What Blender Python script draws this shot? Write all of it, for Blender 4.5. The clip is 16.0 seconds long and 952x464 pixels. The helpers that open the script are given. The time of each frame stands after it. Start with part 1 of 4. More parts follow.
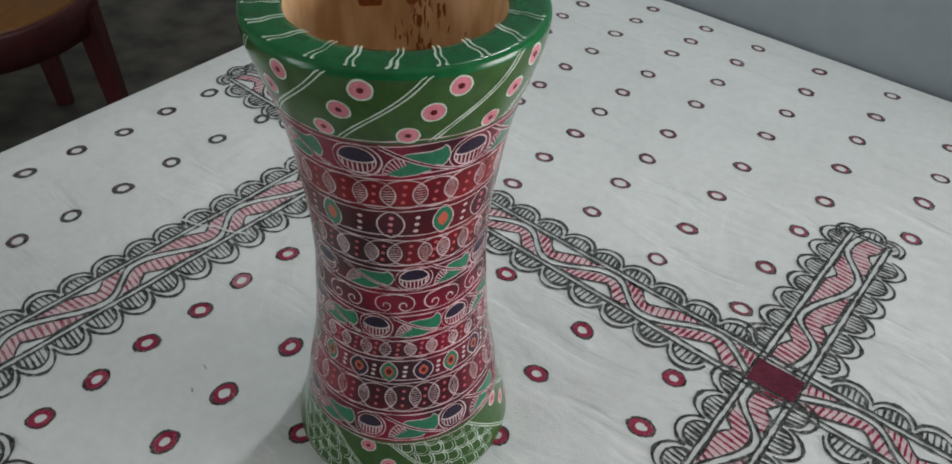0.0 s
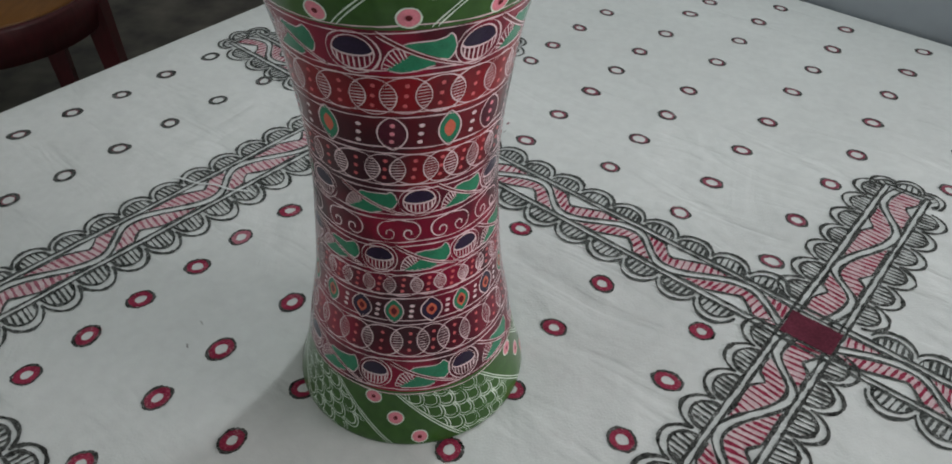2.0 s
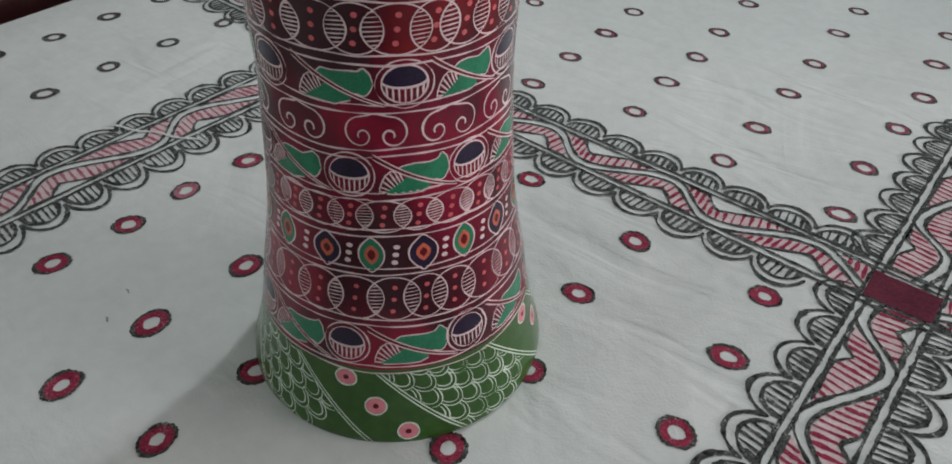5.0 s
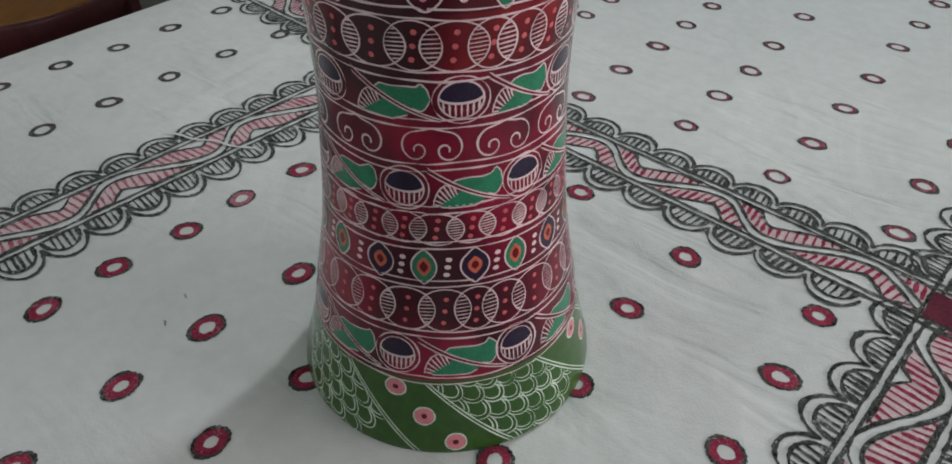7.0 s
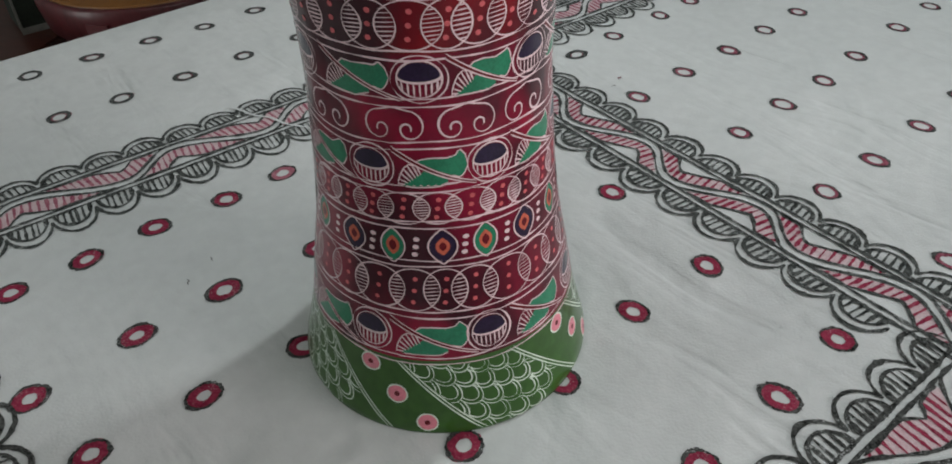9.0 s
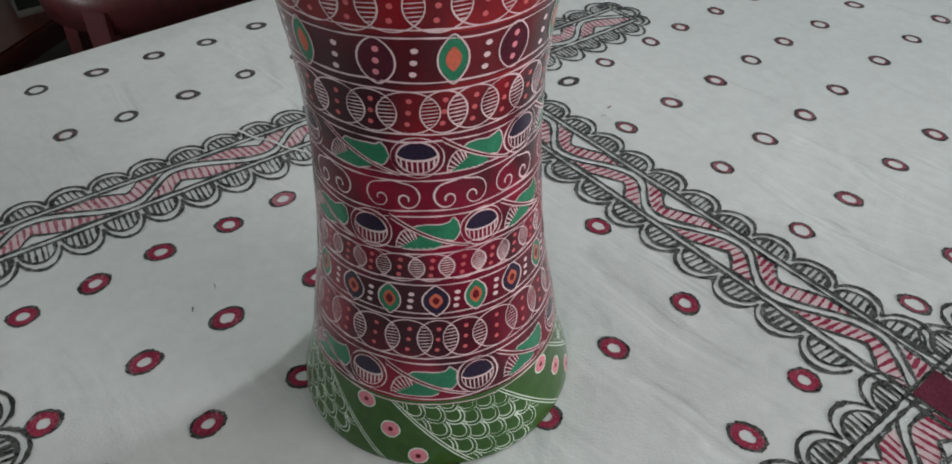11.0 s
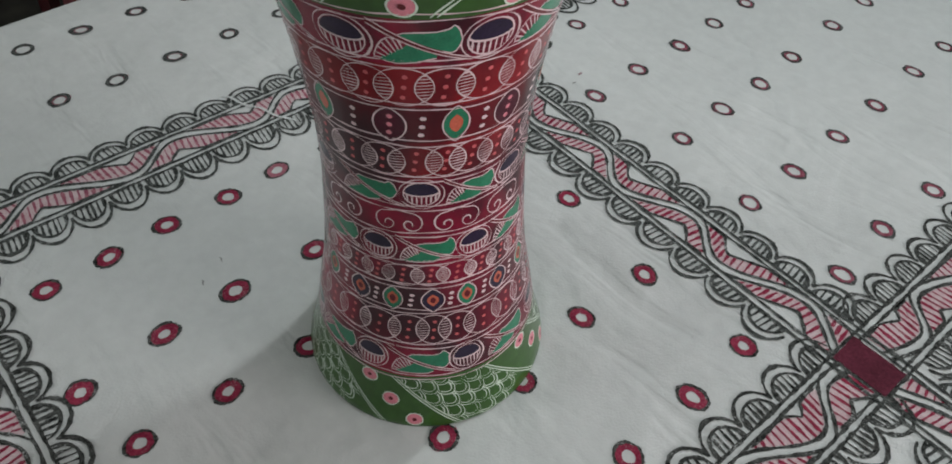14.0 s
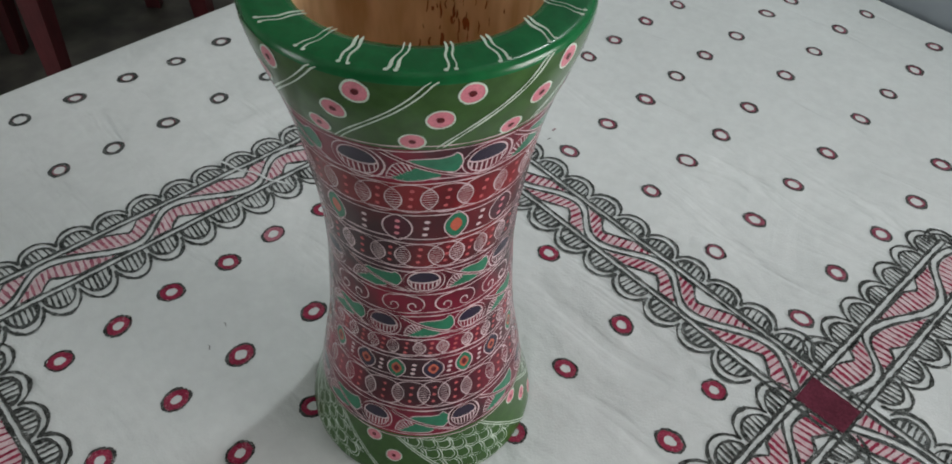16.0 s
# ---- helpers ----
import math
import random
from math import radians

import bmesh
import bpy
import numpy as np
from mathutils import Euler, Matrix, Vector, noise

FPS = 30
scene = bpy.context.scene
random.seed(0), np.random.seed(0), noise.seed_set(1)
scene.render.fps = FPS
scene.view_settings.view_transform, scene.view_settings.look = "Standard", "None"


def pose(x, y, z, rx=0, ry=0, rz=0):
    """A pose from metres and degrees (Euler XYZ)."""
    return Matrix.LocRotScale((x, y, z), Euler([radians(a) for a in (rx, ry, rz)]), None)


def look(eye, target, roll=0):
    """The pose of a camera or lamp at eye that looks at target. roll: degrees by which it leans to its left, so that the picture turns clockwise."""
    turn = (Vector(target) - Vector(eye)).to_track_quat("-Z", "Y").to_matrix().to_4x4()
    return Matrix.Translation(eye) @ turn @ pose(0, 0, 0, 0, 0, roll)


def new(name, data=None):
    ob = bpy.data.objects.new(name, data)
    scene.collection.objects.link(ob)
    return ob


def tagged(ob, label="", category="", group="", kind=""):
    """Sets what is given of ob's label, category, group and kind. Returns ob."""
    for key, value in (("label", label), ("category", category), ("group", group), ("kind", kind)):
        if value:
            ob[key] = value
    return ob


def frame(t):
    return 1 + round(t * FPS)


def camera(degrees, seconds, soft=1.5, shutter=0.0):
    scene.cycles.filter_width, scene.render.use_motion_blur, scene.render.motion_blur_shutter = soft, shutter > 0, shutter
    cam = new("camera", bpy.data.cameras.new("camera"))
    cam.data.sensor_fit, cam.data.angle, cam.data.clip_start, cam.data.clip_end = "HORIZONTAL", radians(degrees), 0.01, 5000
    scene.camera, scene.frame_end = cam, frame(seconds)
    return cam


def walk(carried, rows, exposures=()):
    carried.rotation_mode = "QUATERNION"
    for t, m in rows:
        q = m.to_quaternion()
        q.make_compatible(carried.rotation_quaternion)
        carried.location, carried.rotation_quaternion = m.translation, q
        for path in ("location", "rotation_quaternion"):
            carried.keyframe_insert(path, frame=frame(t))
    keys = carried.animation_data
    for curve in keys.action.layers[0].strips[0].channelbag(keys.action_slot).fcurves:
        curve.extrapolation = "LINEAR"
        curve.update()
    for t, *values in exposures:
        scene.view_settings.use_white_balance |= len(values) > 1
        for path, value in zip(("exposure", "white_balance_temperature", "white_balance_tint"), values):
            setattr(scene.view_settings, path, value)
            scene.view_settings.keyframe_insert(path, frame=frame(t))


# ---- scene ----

# One drawing unit (cloth and pot are laid out in it) is 7 mm; the table top is at TOP.
CM = 0.007
TOP = 0.76

cam = camera(63.0, 16.0, soft=1.75)
ROWS = [
    (0.0, 0.0322, -0.2392, 1.0761, 49.37, -2.27, 2.14),
    (0.5, 0.0340, -0.2410, 1.0688, 46.83, -2.63, 0.90),
    (1.0, 0.0318, -0.2364, 1.0613, 45.61, -1.60, 1.73),
    (1.5, 0.0341, -0.2377, 1.0454, 47.17, -1.35, 2.04),
    (2.0, 0.0343, -0.2390, 1.0377, 49.72, -1.16, 2.49),
    (2.5, 0.0340, -0.2434, 1.0209, 52.12, -1.16, 1.64),
    (3.0, 0.0372, -0.2413, 1.0049, 51.68, -0.80, 0.37),
    (3.5, 0.0351, -0.2268, 0.9985, 49.32, -1.42, 0.70),
    (4.0, 0.0319, -0.2175, 0.9838, 48.93, -1.51, 1.87),
    (4.2, 0.0310, -0.2120, 0.9790, 49.23, -1.35, 1.53),
    (6.5, 0.0267, -0.1851, 0.9595, 50.86, -0.53, 2.61),
    (7.0, 0.0264, -0.1953, 0.9683, 50.97, -0.07, 4.75),
    (7.5, 0.0347, -0.1976, 0.9709, 50.83, 1.13, 7.39),
    (8.0, 0.0490, -0.1931, 0.9674, 50.62, 0.65, 8.39),
    (8.5, 0.0568, -0.1930, 0.9659, 50.86, 0.93, 11.50),
    (9.0, 0.0658, -0.1927, 0.9651, 51.13, 1.46, 14.28),
    (9.2, 0.0668, -0.1908, 0.9638, 51.00, 1.50, 15.22),
    (11.5, 0.0655, -0.1917, 1.0014, 49.09, -0.30, 14.31),
    (12.0, 0.0637, -0.1891, 1.0084, 45.69, -0.33, 13.45),
    (12.5, 0.0645, -0.1887, 1.0151, 43.38, -0.67, 12.47),
    (13.0, 0.0594, -0.1858, 1.0217, 42.73, -0.67, 12.77),
    (13.5, 0.0579, -0.1862, 1.0307, 42.63, -0.66, 12.83),
    (14.0, 0.0566, -0.1942, 1.0423, 42.32, -1.82, 12.63),
    (14.5, 0.0528, -0.1982, 1.0551, 42.01, -1.29, 11.92),
    (15.0, 0.0507, -0.1935, 1.0619, 42.70, -1.71, 10.73),
    (15.5, 0.0491, -0.1950, 1.0669, 42.67, -2.04, 10.27),
    (16.0, 0.0477, -0.1982, 1.0775, 43.47, -2.25, 9.89),
]
walk(cam, [(t, pose(*v)) for t, *v in ROWS],
     ((0.0, 0.12), (0.5, 0.03), (1.0, 0.0), (9.2, 0.0), (11.5, 0.05), (12.5, 0.0), (15.5, 0.0), (16.0, 0.09)))

# ---------------------------------------------------------------- light
EX = Vector((0.776, -0.631, 0)).normalized()      # along the wall beside the table
EY = Vector((0.631, 0.776, 0)).normalized()       # from the pot towards that wall


def spot(a, b, z):
    """A place in the room: metres along the wall, towards the wall, and up."""
    return EX * a + EY * b + Vector((0, 0, z))


world = bpy.data.worlds.new("room_air")
scene.world = world
world.use_nodes = True
world.node_tree.nodes["Background"].inputs[0].default_value = (0.75, 0.83, 0.9, 1)
world.node_tree.nodes["Background"].inputs[1].default_value = 0.25


def area(name, eye, target, sx, sy, watts, color):
    data = bpy.data.lights.new(name, "AREA")
    data.shape, data.size, data.size_y, data.energy, data.color = "RECTANGLE", sx, sy, watts, color
    ob = new(name, data)
    ob.matrix_world = look(eye, target)
    return ob


# the unseen bare tube lamp over the table, shining down, its upward half added as ceiling fill, and the window's
# daylight
for turn, watts in ((0, 1.62), (180, 2.8)):
    tube = area("unseen_tube_lamp", (0, 0, 2), (0, 0, 0), 0.18, 0.03, watts, (0.94, 1.0, 0.99))
    tube.matrix_world = pose(0.236, 0.364, 1.52, turn, 0, 60)
sky_window = area("window_daylight", spot(1.93, 1.15, 1.05), (0, 0, 0.9), 1.1, 0.9, 45.0, (1.0, 0.95, 0.95))
# added fill lamp in an unseen door opening, brightening the vase's front
fill_door = area("added_door_fill", spot(-1.4, -3.1, 1.3), spot(-0.6, 0, 1.1), 0.9, 1.9, 24.5, (0.97, 1.0, 0.98))


# ---------------------------------------------------------------- materials
def material(name, color, rough=0.5, vary=0.15, scale=60.0, bump=0.1, coat=0.0, grain=None, second=None, metal=0.0, fine=8.0, gloss=0.5):
    """Principled surface with colour variation at two scales and fine relief."""
    m = bpy.data.materials.new(name)
    m.use_nodes = True
    nt = m.node_tree
    b = nt.nodes["Principled BSDF"]
    geo = nt.nodes.new("ShaderNodeNewGeometry")
    mapping = nt.nodes.new("ShaderNodeMapping")
    nt.links.new(geo.outputs["Position"], mapping.inputs["Vector"])
    if grain:
        mapping.inputs["Scale"].default_value = grain
    n1, n2 = nt.nodes.new("ShaderNodeTexNoise"), nt.nodes.new("ShaderNodeTexNoise")
    for n, s, d in ((n1, scale, 4.0), (n2, scale * fine, 3.0)):
        n.inputs["Scale"].default_value, n.inputs["Detail"].default_value = s, d
        nt.links.new(mapping.outputs["Vector"], n.inputs["Vector"])
    add = nt.nodes.new("ShaderNodeMath")
    add.operation = "ADD"
    nt.links.new(n1.outputs["Fac"], add.inputs[0])
    nt.links.new(n2.outputs["Fac"], add.inputs[1])
    ramp = nt.nodes.new("ShaderNodeValToRGB")
    half = nt.nodes.new("ShaderNodeMath")
    half.operation = "MULTIPLY"
    half.inputs[1].default_value = 0.5
    nt.links.new(add.outputs[0], half.inputs[0])
    nt.links.new(half.outputs[0], ramp.inputs["Fac"])
    hi = second or [min(1, c * (1 + vary)) for c in color]
    lo = [c * (1 - vary) for c in color]
    ramp.color_ramp.elements[0].position, ramp.color_ramp.elements[1].position = 0.36, 0.64
    ramp.color_ramp.elements[0].color, ramp.color_ramp.elements[1].color = (*lo, 1), (*hi, 1)
    nt.links.new(ramp.outputs["Color"], b.inputs["Base Color"])
    b.inputs["Roughness"].default_value, b.inputs["Metallic"].default_value = rough, metal
    b.inputs["Specular IOR Level"].default_value = gloss
    b.inputs["Coat Weight"].default_value, b.inputs["Coat Roughness"].default_value = coat, 0.12
    if bump:
        bp = nt.nodes.new("ShaderNodeBump")
        bp.inputs["Strength"].default_value, bp.inputs["Distance"].default_value = bump, 0.0006
        nt.links.new(n2.outputs["Fac"], bp.inputs["Height"])
        nt.links.new(bp.outputs["Normal"], b.inputs["Normal"])
    return m


def cloth_material(name, color):
    """Plain-weave cotton: thread relief, soft creases that run across the table, faint stains."""
    m = bpy.data.materials.new(name)
    m.use_nodes = True
    nt = m.node_tree
    b = nt.nodes["Principled BSDF"]
    b.inputs["Roughness"].default_value = 0.85
    b.inputs["Specular IOR Level"].default_value = 0.25
    geo = nt.nodes.new("ShaderNodeNewGeometry")

    def noise_tex(scale, stretch, turn, detail=4.0):
        mp = nt.nodes.new("ShaderNodeMapping")
        mp.inputs["Rotation"].default_value = (0, 0, radians(turn))
        mp.inputs["Scale"].default_value = stretch
        n = nt.nodes.new("ShaderNodeTexNoise")
        n.inputs["Scale"].default_value, n.inputs["Detail"].default_value = scale, detail
        nt.links.new(geo.outputs["Position"], mp.inputs["Vector"])
        nt.links.new(mp.outputs["Vector"], n.inputs["Vector"])
        return n

    stain, fleck = noise_tex(7, (1, 1, 1), 0, 5), noise_tex(160, (1, 1, 1), 0, 3)
    mix = nt.nodes.new("ShaderNodeMix")
    mix.data_type = "RGBA"
    mix.inputs["A"].default_value = (*[c * 0.84 for c in color], 1)
    mix.inputs["B"].default_value = (*[min(1, c * 1.12) for c in color], 1)
    nt.links.new(stain.outputs["Fac"], mix.inputs["Factor"])
    mul = nt.nodes.new("ShaderNodeMix")
    mul.data_type, mul.blend_type = "RGBA", "MULTIPLY"
    mul.inputs["Factor"].default_value = 0.16
    nt.links.new(mix.outputs["Result"], mul.inputs["A"])
    nt.links.new(fleck.outputs["Fac"], mul.inputs["B"])
    nt.links.new(mul.outputs["Result"], b.inputs["Base Color"])
    # relief: creases, rumples and threads
    def folds(scale, stretch, turn, detail):
        m1, m2 = nt.nodes.new("ShaderNodeMapping"), nt.nodes.new("ShaderNodeMapping")
        m1.inputs["Rotation"].default_value = (0, 0, radians(turn))
        m2.inputs["Scale"].default_value = stretch
        n = nt.nodes.new("ShaderNodeTexNoise")
        n.inputs["Scale"].default_value, n.inputs["Detail"].default_value, n.inputs["Distortion"].default_value = scale, detail, 0.6
        nt.links.new(geo.outputs["Position"], m1.inputs["Vector"])
        nt.links.new(m1.outputs["Vector"], m2.inputs["Vector"])
        nt.links.new(m2.outputs["Vector"], n.inputs["Vector"])
        return n

    crease, rumple, weave = folds(34, (0.34, 1.0, 1), 33, 3), folds(15, (1, 0.6, 1), 10, 4), noise_tex(900, (1, 1, 1), 0, 1)
    last = None
    # only the deepest hollows of the crease pattern show, as sparse thin folds
    hollow = nt.nodes.new("ShaderNodeMapRange")
    hollow.interpolation_type = "SMOOTHSTEP"
    hollow.inputs["From Min"].default_value, hollow.inputs["From Max"].default_value = 0.33, 0.47
    nt.links.new(crease.outputs["Fac"], hollow.inputs["Value"])
    for tex, strength, dist in ((rumple, 0.32, 0.010), (crease, 0.44, 0.0055), (hollow, 0.28, 0.0014), (weave, 0.3, 0.0005)):
        bp = nt.nodes.new("ShaderNodeBump")
        bp.inputs["Strength"].default_value, bp.inputs["Distance"].default_value = strength, dist
        nt.links.new(tex.outputs[0], bp.inputs["Height"])
        if last:
            nt.links.new(last.outputs["Normal"], bp.inputs["Normal"])
        last = bp
    nt.links.new(last.outputs["Normal"], b.inputs["Normal"])
    return m


COTTON = cloth_material("white_cotton", (0.768, 0.793, 0.79))
INK = material("black_fabric_paint", (0.010, 0.012, 0.011), 0.9, 0.5, 300, 0.3, second=(0.12, 0.125, 0.12), fine=4, gloss=0.12)
INK_WORN = material("worn_black_fabric_paint", (0.014, 0.017, 0.016), 0.9, 0.5, 300, 0.3, second=(0.13, 0.14, 0.135), fine=4, gloss=0.12)
CRIMSON = material("crimson_fabric_paint", (0.26, 0.012, 0.05), 0.75, 0.25, 200, 0.3, second=(0.40, 0.05, 0.10), fine=5, gloss=0.15)
ROSE = material("thin_pink_wash", (0.72, 0.49, 0.53), 0.85, 0.15, 160, 0.3, second=(0.78, 0.66, 0.68), gloss=0.2)
DULL = material("faded_crimson_fabric_paint", (0.17, 0.045, 0.065), 0.9, 0.3, 200, 0.3, second=(0.36, 0.17, 0.20), fine=5, gloss=0.15)
WINE = material("thin_wine_fabric_paint", (0.22, 0.030, 0.065), 0.9, 0.3, 200, 0.3, second=(0.42, 0.13, 0.18), fine=5, gloss=0.15)
FADED = material("faded_pink_fabric_paint", (0.36, 0.06, 0.13), 0.9, 0.25, 200, 0.3, second=(0.55, 0.24, 0.28), fine=5, gloss=0.15)
MAROON = material("maroon_fabric_paint", (0.125, 0.026, 0.045), 0.9, 0.25, 90, 0.3, gloss=0.12)



def dry_brush(m, lo, hi, bare=(0.55, 0.57, 0.565)):
    """Where the bristles ran dry, specks of the bare cotton show through the paint."""
    nt = m.node_tree
    b = nt.nodes["Principled BSDF"]
    paint = b.inputs["Base Color"].links[0].from_socket
    geo = nt.nodes.new("ShaderNodeNewGeometry")
    n1, n2 = nt.nodes.new("ShaderNodeTexNoise"), nt.nodes.new("ShaderNodeTexNoise")
    for n, size, detail in ((n1, 1500, 2), (n2, 120, 2)):
        n.inputs["Scale"].default_value, n.inputs["Detail"].default_value = size, detail
        nt.links.new(geo.outputs["Position"], n.inputs["Vector"])
    add = nt.nodes.new("ShaderNodeMath")
    add.operation = "MULTIPLY_ADD"
    add.inputs[1].default_value = 0.6
    ramp = nt.nodes.new("ShaderNodeMapRange")
    ramp.inputs["From Min"].default_value, ramp.inputs["From Max"].default_value = lo, hi
    mix = nt.nodes.new("ShaderNodeMix")
    mix.data_type = "RGBA"
    mix.inputs["B"].default_value = (*bare, 1)
    nt.links.new(n2.outputs["Fac"], add.inputs[0])
    nt.links.new(n1.outputs["Fac"], add.inputs[2])
    nt.links.new(add.outputs[0], ramp.inputs["Value"])
    nt.links.new(ramp.outputs["Result"], mix.inputs["Factor"])
    nt.links.new(paint, mix.inputs["A"])
    nt.links.new(mix.outputs["Result"], b.inputs["Base Color"])


dry_brush(INK, 0.94, 1.12)
dry_brush(INK_WORN, 0.91, 1.12)
for wash in (CRIMSON, DULL, WINE, FADED):
    dry_brush(wash, 0.92, 1.25, (0.60, 0.50, 0.52))

LINT = material("grey_lint", (0.16, 0.16, 0.155), 0.9, 0.3, 300, 0.2)

RED = material("crimson_lacquer", (0.150, 0.003, 0.021), 0.35, 0.15, 28, 0.05, second=(0.26, 0.004, 0.029), fine=3, gloss=0.08, coat=1.0)
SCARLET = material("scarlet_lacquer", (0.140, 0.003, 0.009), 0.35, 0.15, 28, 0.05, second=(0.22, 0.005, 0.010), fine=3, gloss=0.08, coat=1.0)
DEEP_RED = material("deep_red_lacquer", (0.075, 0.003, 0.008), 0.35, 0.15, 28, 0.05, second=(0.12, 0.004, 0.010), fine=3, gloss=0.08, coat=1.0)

def patchy_coat(m, dark, lo, hi):
    """Lac was pressed on unevenly from the stick: here and there the dark undercoat shows through."""
    nt = m.node_tree
    b = nt.nodes["Principled BSDF"]
    link_in = b.inputs["Base Color"].links[0].from_socket
    geo = nt.nodes.new("ShaderNodeNewGeometry")
    mapping = nt.nodes.new("ShaderNodeMapping")
    mapping.inputs["Scale"].default_value = (1.0, 1.0, 0.55)
    n = nt.nodes.new("ShaderNodeTexNoise")
    n.inputs["Scale"].default_value, n.inputs["Detail"].default_value, n.inputs["Distortion"].default_value = 30, 4, 0.4
    ramp = nt.nodes.new("ShaderNodeMapRange")
    ramp.interpolation_type = "SMOOTHSTEP"
    ramp.inputs["From Min"].default_value, ramp.inputs["From Max"].default_value = lo, hi
    mix = nt.nodes.new("ShaderNodeMix")
    mix.data_type = "RGBA"
    mix.inputs["A"].default_value = (*dark, 1)
    nt.links.new(geo.outputs["Position"], mapping.inputs["Vector"])
    nt.links.new(mapping.outputs["Vector"], n.inputs["Vector"])
    nt.links.new(n.outputs["Fac"], ramp.inputs["Value"])
    nt.links.new(ramp.outputs["Result"], mix.inputs["Factor"])
    nt.links.new(link_in, mix.inputs["B"])
    nt.links.new(mix.outputs["Result"], b.inputs["Base Color"])


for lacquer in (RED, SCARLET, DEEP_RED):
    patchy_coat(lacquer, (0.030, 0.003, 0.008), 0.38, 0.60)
GREEN = material("dark_green_lacquer", (0.032, 0.088, 0.017), 0.3, 0.2, 30, 0.05, gloss=0.3, coat=0.5)
RIM_GREEN = material("bright_green_lacquer", (0.008, 0.120, 0.035), 0.24, 0.2, 30, 0.05, gloss=0.4)
WHITE = material("white_paint_line", (0.64, 0.48, 0.50), 0.4, 0.12, 300, 0.1)
PALE = material("pale_green_paint_line", (0.56, 0.66, 0.55), 0.45, 0.12, 300, 0.1)
LEAF = material("emerald_paint", (0.018, 0.155, 0.082), 0.4, 0.2, 200, 0.1, gloss=0.3)
NAVY = material("dark_navy_paint", (0.016, 0.008, 0.028), 0.35, 0.3, 200, 0.1, gloss=0.3)
PINK = material("pink_paint", (0.62, 0.20, 0.25), 0.4, 0.15, 200, 0.1, gloss=0.3)
CORAL = material("coral_paint", (0.52, 0.10, 0.11), 0.4, 0.2, 200, 0.1, gloss=0.3)
ORANGE = material("orange_paint", (0.45, 0.10, 0.06), 0.4, 0.2, 200, 0.1, gloss=0.3)
PLUM = material("dark_plum_paint", (0.055, 0.004, 0.014), 0.35, 0.3, 200, 0.1, gloss=0.2)
DARKRED = material("dark_red_paint", (0.10, 0.004, 0.008), 0.4, 0.2, 200, 0.1, gloss=0.3)
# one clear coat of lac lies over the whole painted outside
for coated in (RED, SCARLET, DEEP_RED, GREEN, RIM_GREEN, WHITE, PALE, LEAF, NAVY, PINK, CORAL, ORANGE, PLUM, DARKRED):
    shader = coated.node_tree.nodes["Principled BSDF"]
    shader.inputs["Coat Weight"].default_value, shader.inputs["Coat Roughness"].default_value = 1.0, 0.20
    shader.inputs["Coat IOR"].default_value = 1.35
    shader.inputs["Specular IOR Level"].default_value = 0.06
RAW = material("raw_tan_wood", (0.72, 0.43, 0.21), 0.35, 0.2, 18, 0.4, grain=(1, 1, 0.25), second=(0.90, 0.65, 0.41))
STAIN = material("dark_red_drip", (0.30, 0.085, 0.025), 0.5, 0.3, 90, 0.2)

CEMENT = material("stained_cement_floor", (0.062, 0.060, 0.055), 0.5, 0.4, 2.6, 0.3, second=(0.160, 0.150, 0.128), fine=4)
GREY_WALL = material("blue_grey_wall_paint", (0.275, 0.305, 0.335), 0.6, 0.06, 6, 0.2)
PLASTER = material("dull_green_grey_plaster", (0.40, 0.42, 0.40), 0.8, 0.06, 6, 0.2)
LIMEWASH = material("white_limewash", (0.78, 0.79, 0.77), 0.85, 0.06, 6, 0.2)
POLISH = material("maroon_varnished_wood", (0.095, 0.016, 0.020), 0.38, 0.3, 12, 0.05, coat=0.1, grain=(1, 1, 0.2))
TAN = material("tan_plywood_seat", (0.26, 0.105, 0.022), 0.4, 0.2, 10, 0.05, grain=(1, 0.2, 1))
TEAK = material("brown_table_wood", (0.12, 0.06, 0.03), 0.5, 0.25, 14, 0.2, grain=(1, 0.15, 1))
BENCH_WOOD = material("red_brown_varnished_wood", (0.06, 0.014, 0.009), 0.35, 0.3, 12, 0.05, coat=0.3, grain=(0.2, 1, 1))
BOX_GREEN = material("dark_green_carton", (0.018, 0.026, 0.018), 0.7, 0.3, 20, 0.2)
BOX_EDGE = material("pale_grey_carton_edge", (0.22, 0.22, 0.2), 0.7, 0.2, 30, 0.2)


# ---------------------------------------------------------------- mesh helpers
def link(name, verts, faces, mat, parent=None, label="", smooth=True):
    me = bpy.data.meshes.new(name)
    me.from_pydata([tuple(v) for v in verts], [], faces)
    me.materials.append(mat)
    if smooth:
        me.polygons.foreach_set("use_smooth", [True] * len(me.polygons))
    me.update()
    ob = new(name, me)
    ob.parent = parent
    if label:
        ob["label"] = label
    return ob


def part(name, bm, mat, parent, label=""):
    me = bpy.data.meshes.new(name)
    bm.to_mesh(me)
    bm.free()
    me.materials.append(mat)
    ob = new(name, me)
    ob.parent = parent
    if label:
        ob["label"] = label
    return ob


def slab(lo, hi, bevel=0.0, m=None):
    """A bevelled box as a bmesh."""
    bm = bmesh.new()
    bmesh.ops.create_cube(bm, size=1)
    c, s = (Vector(lo) + Vector(hi)) / 2, Vector(hi) - Vector(lo)
    bmesh.ops.transform(bm, matrix=(m or Matrix()) @ Matrix.Translation(c) @ Matrix.Diagonal((*s, 1)), verts=bm.verts)
    if bevel:
        bmesh.ops.bevel(bm, geom=bm.edges[:], offset=bevel, segments=2, affect="EDGES")
    return bm


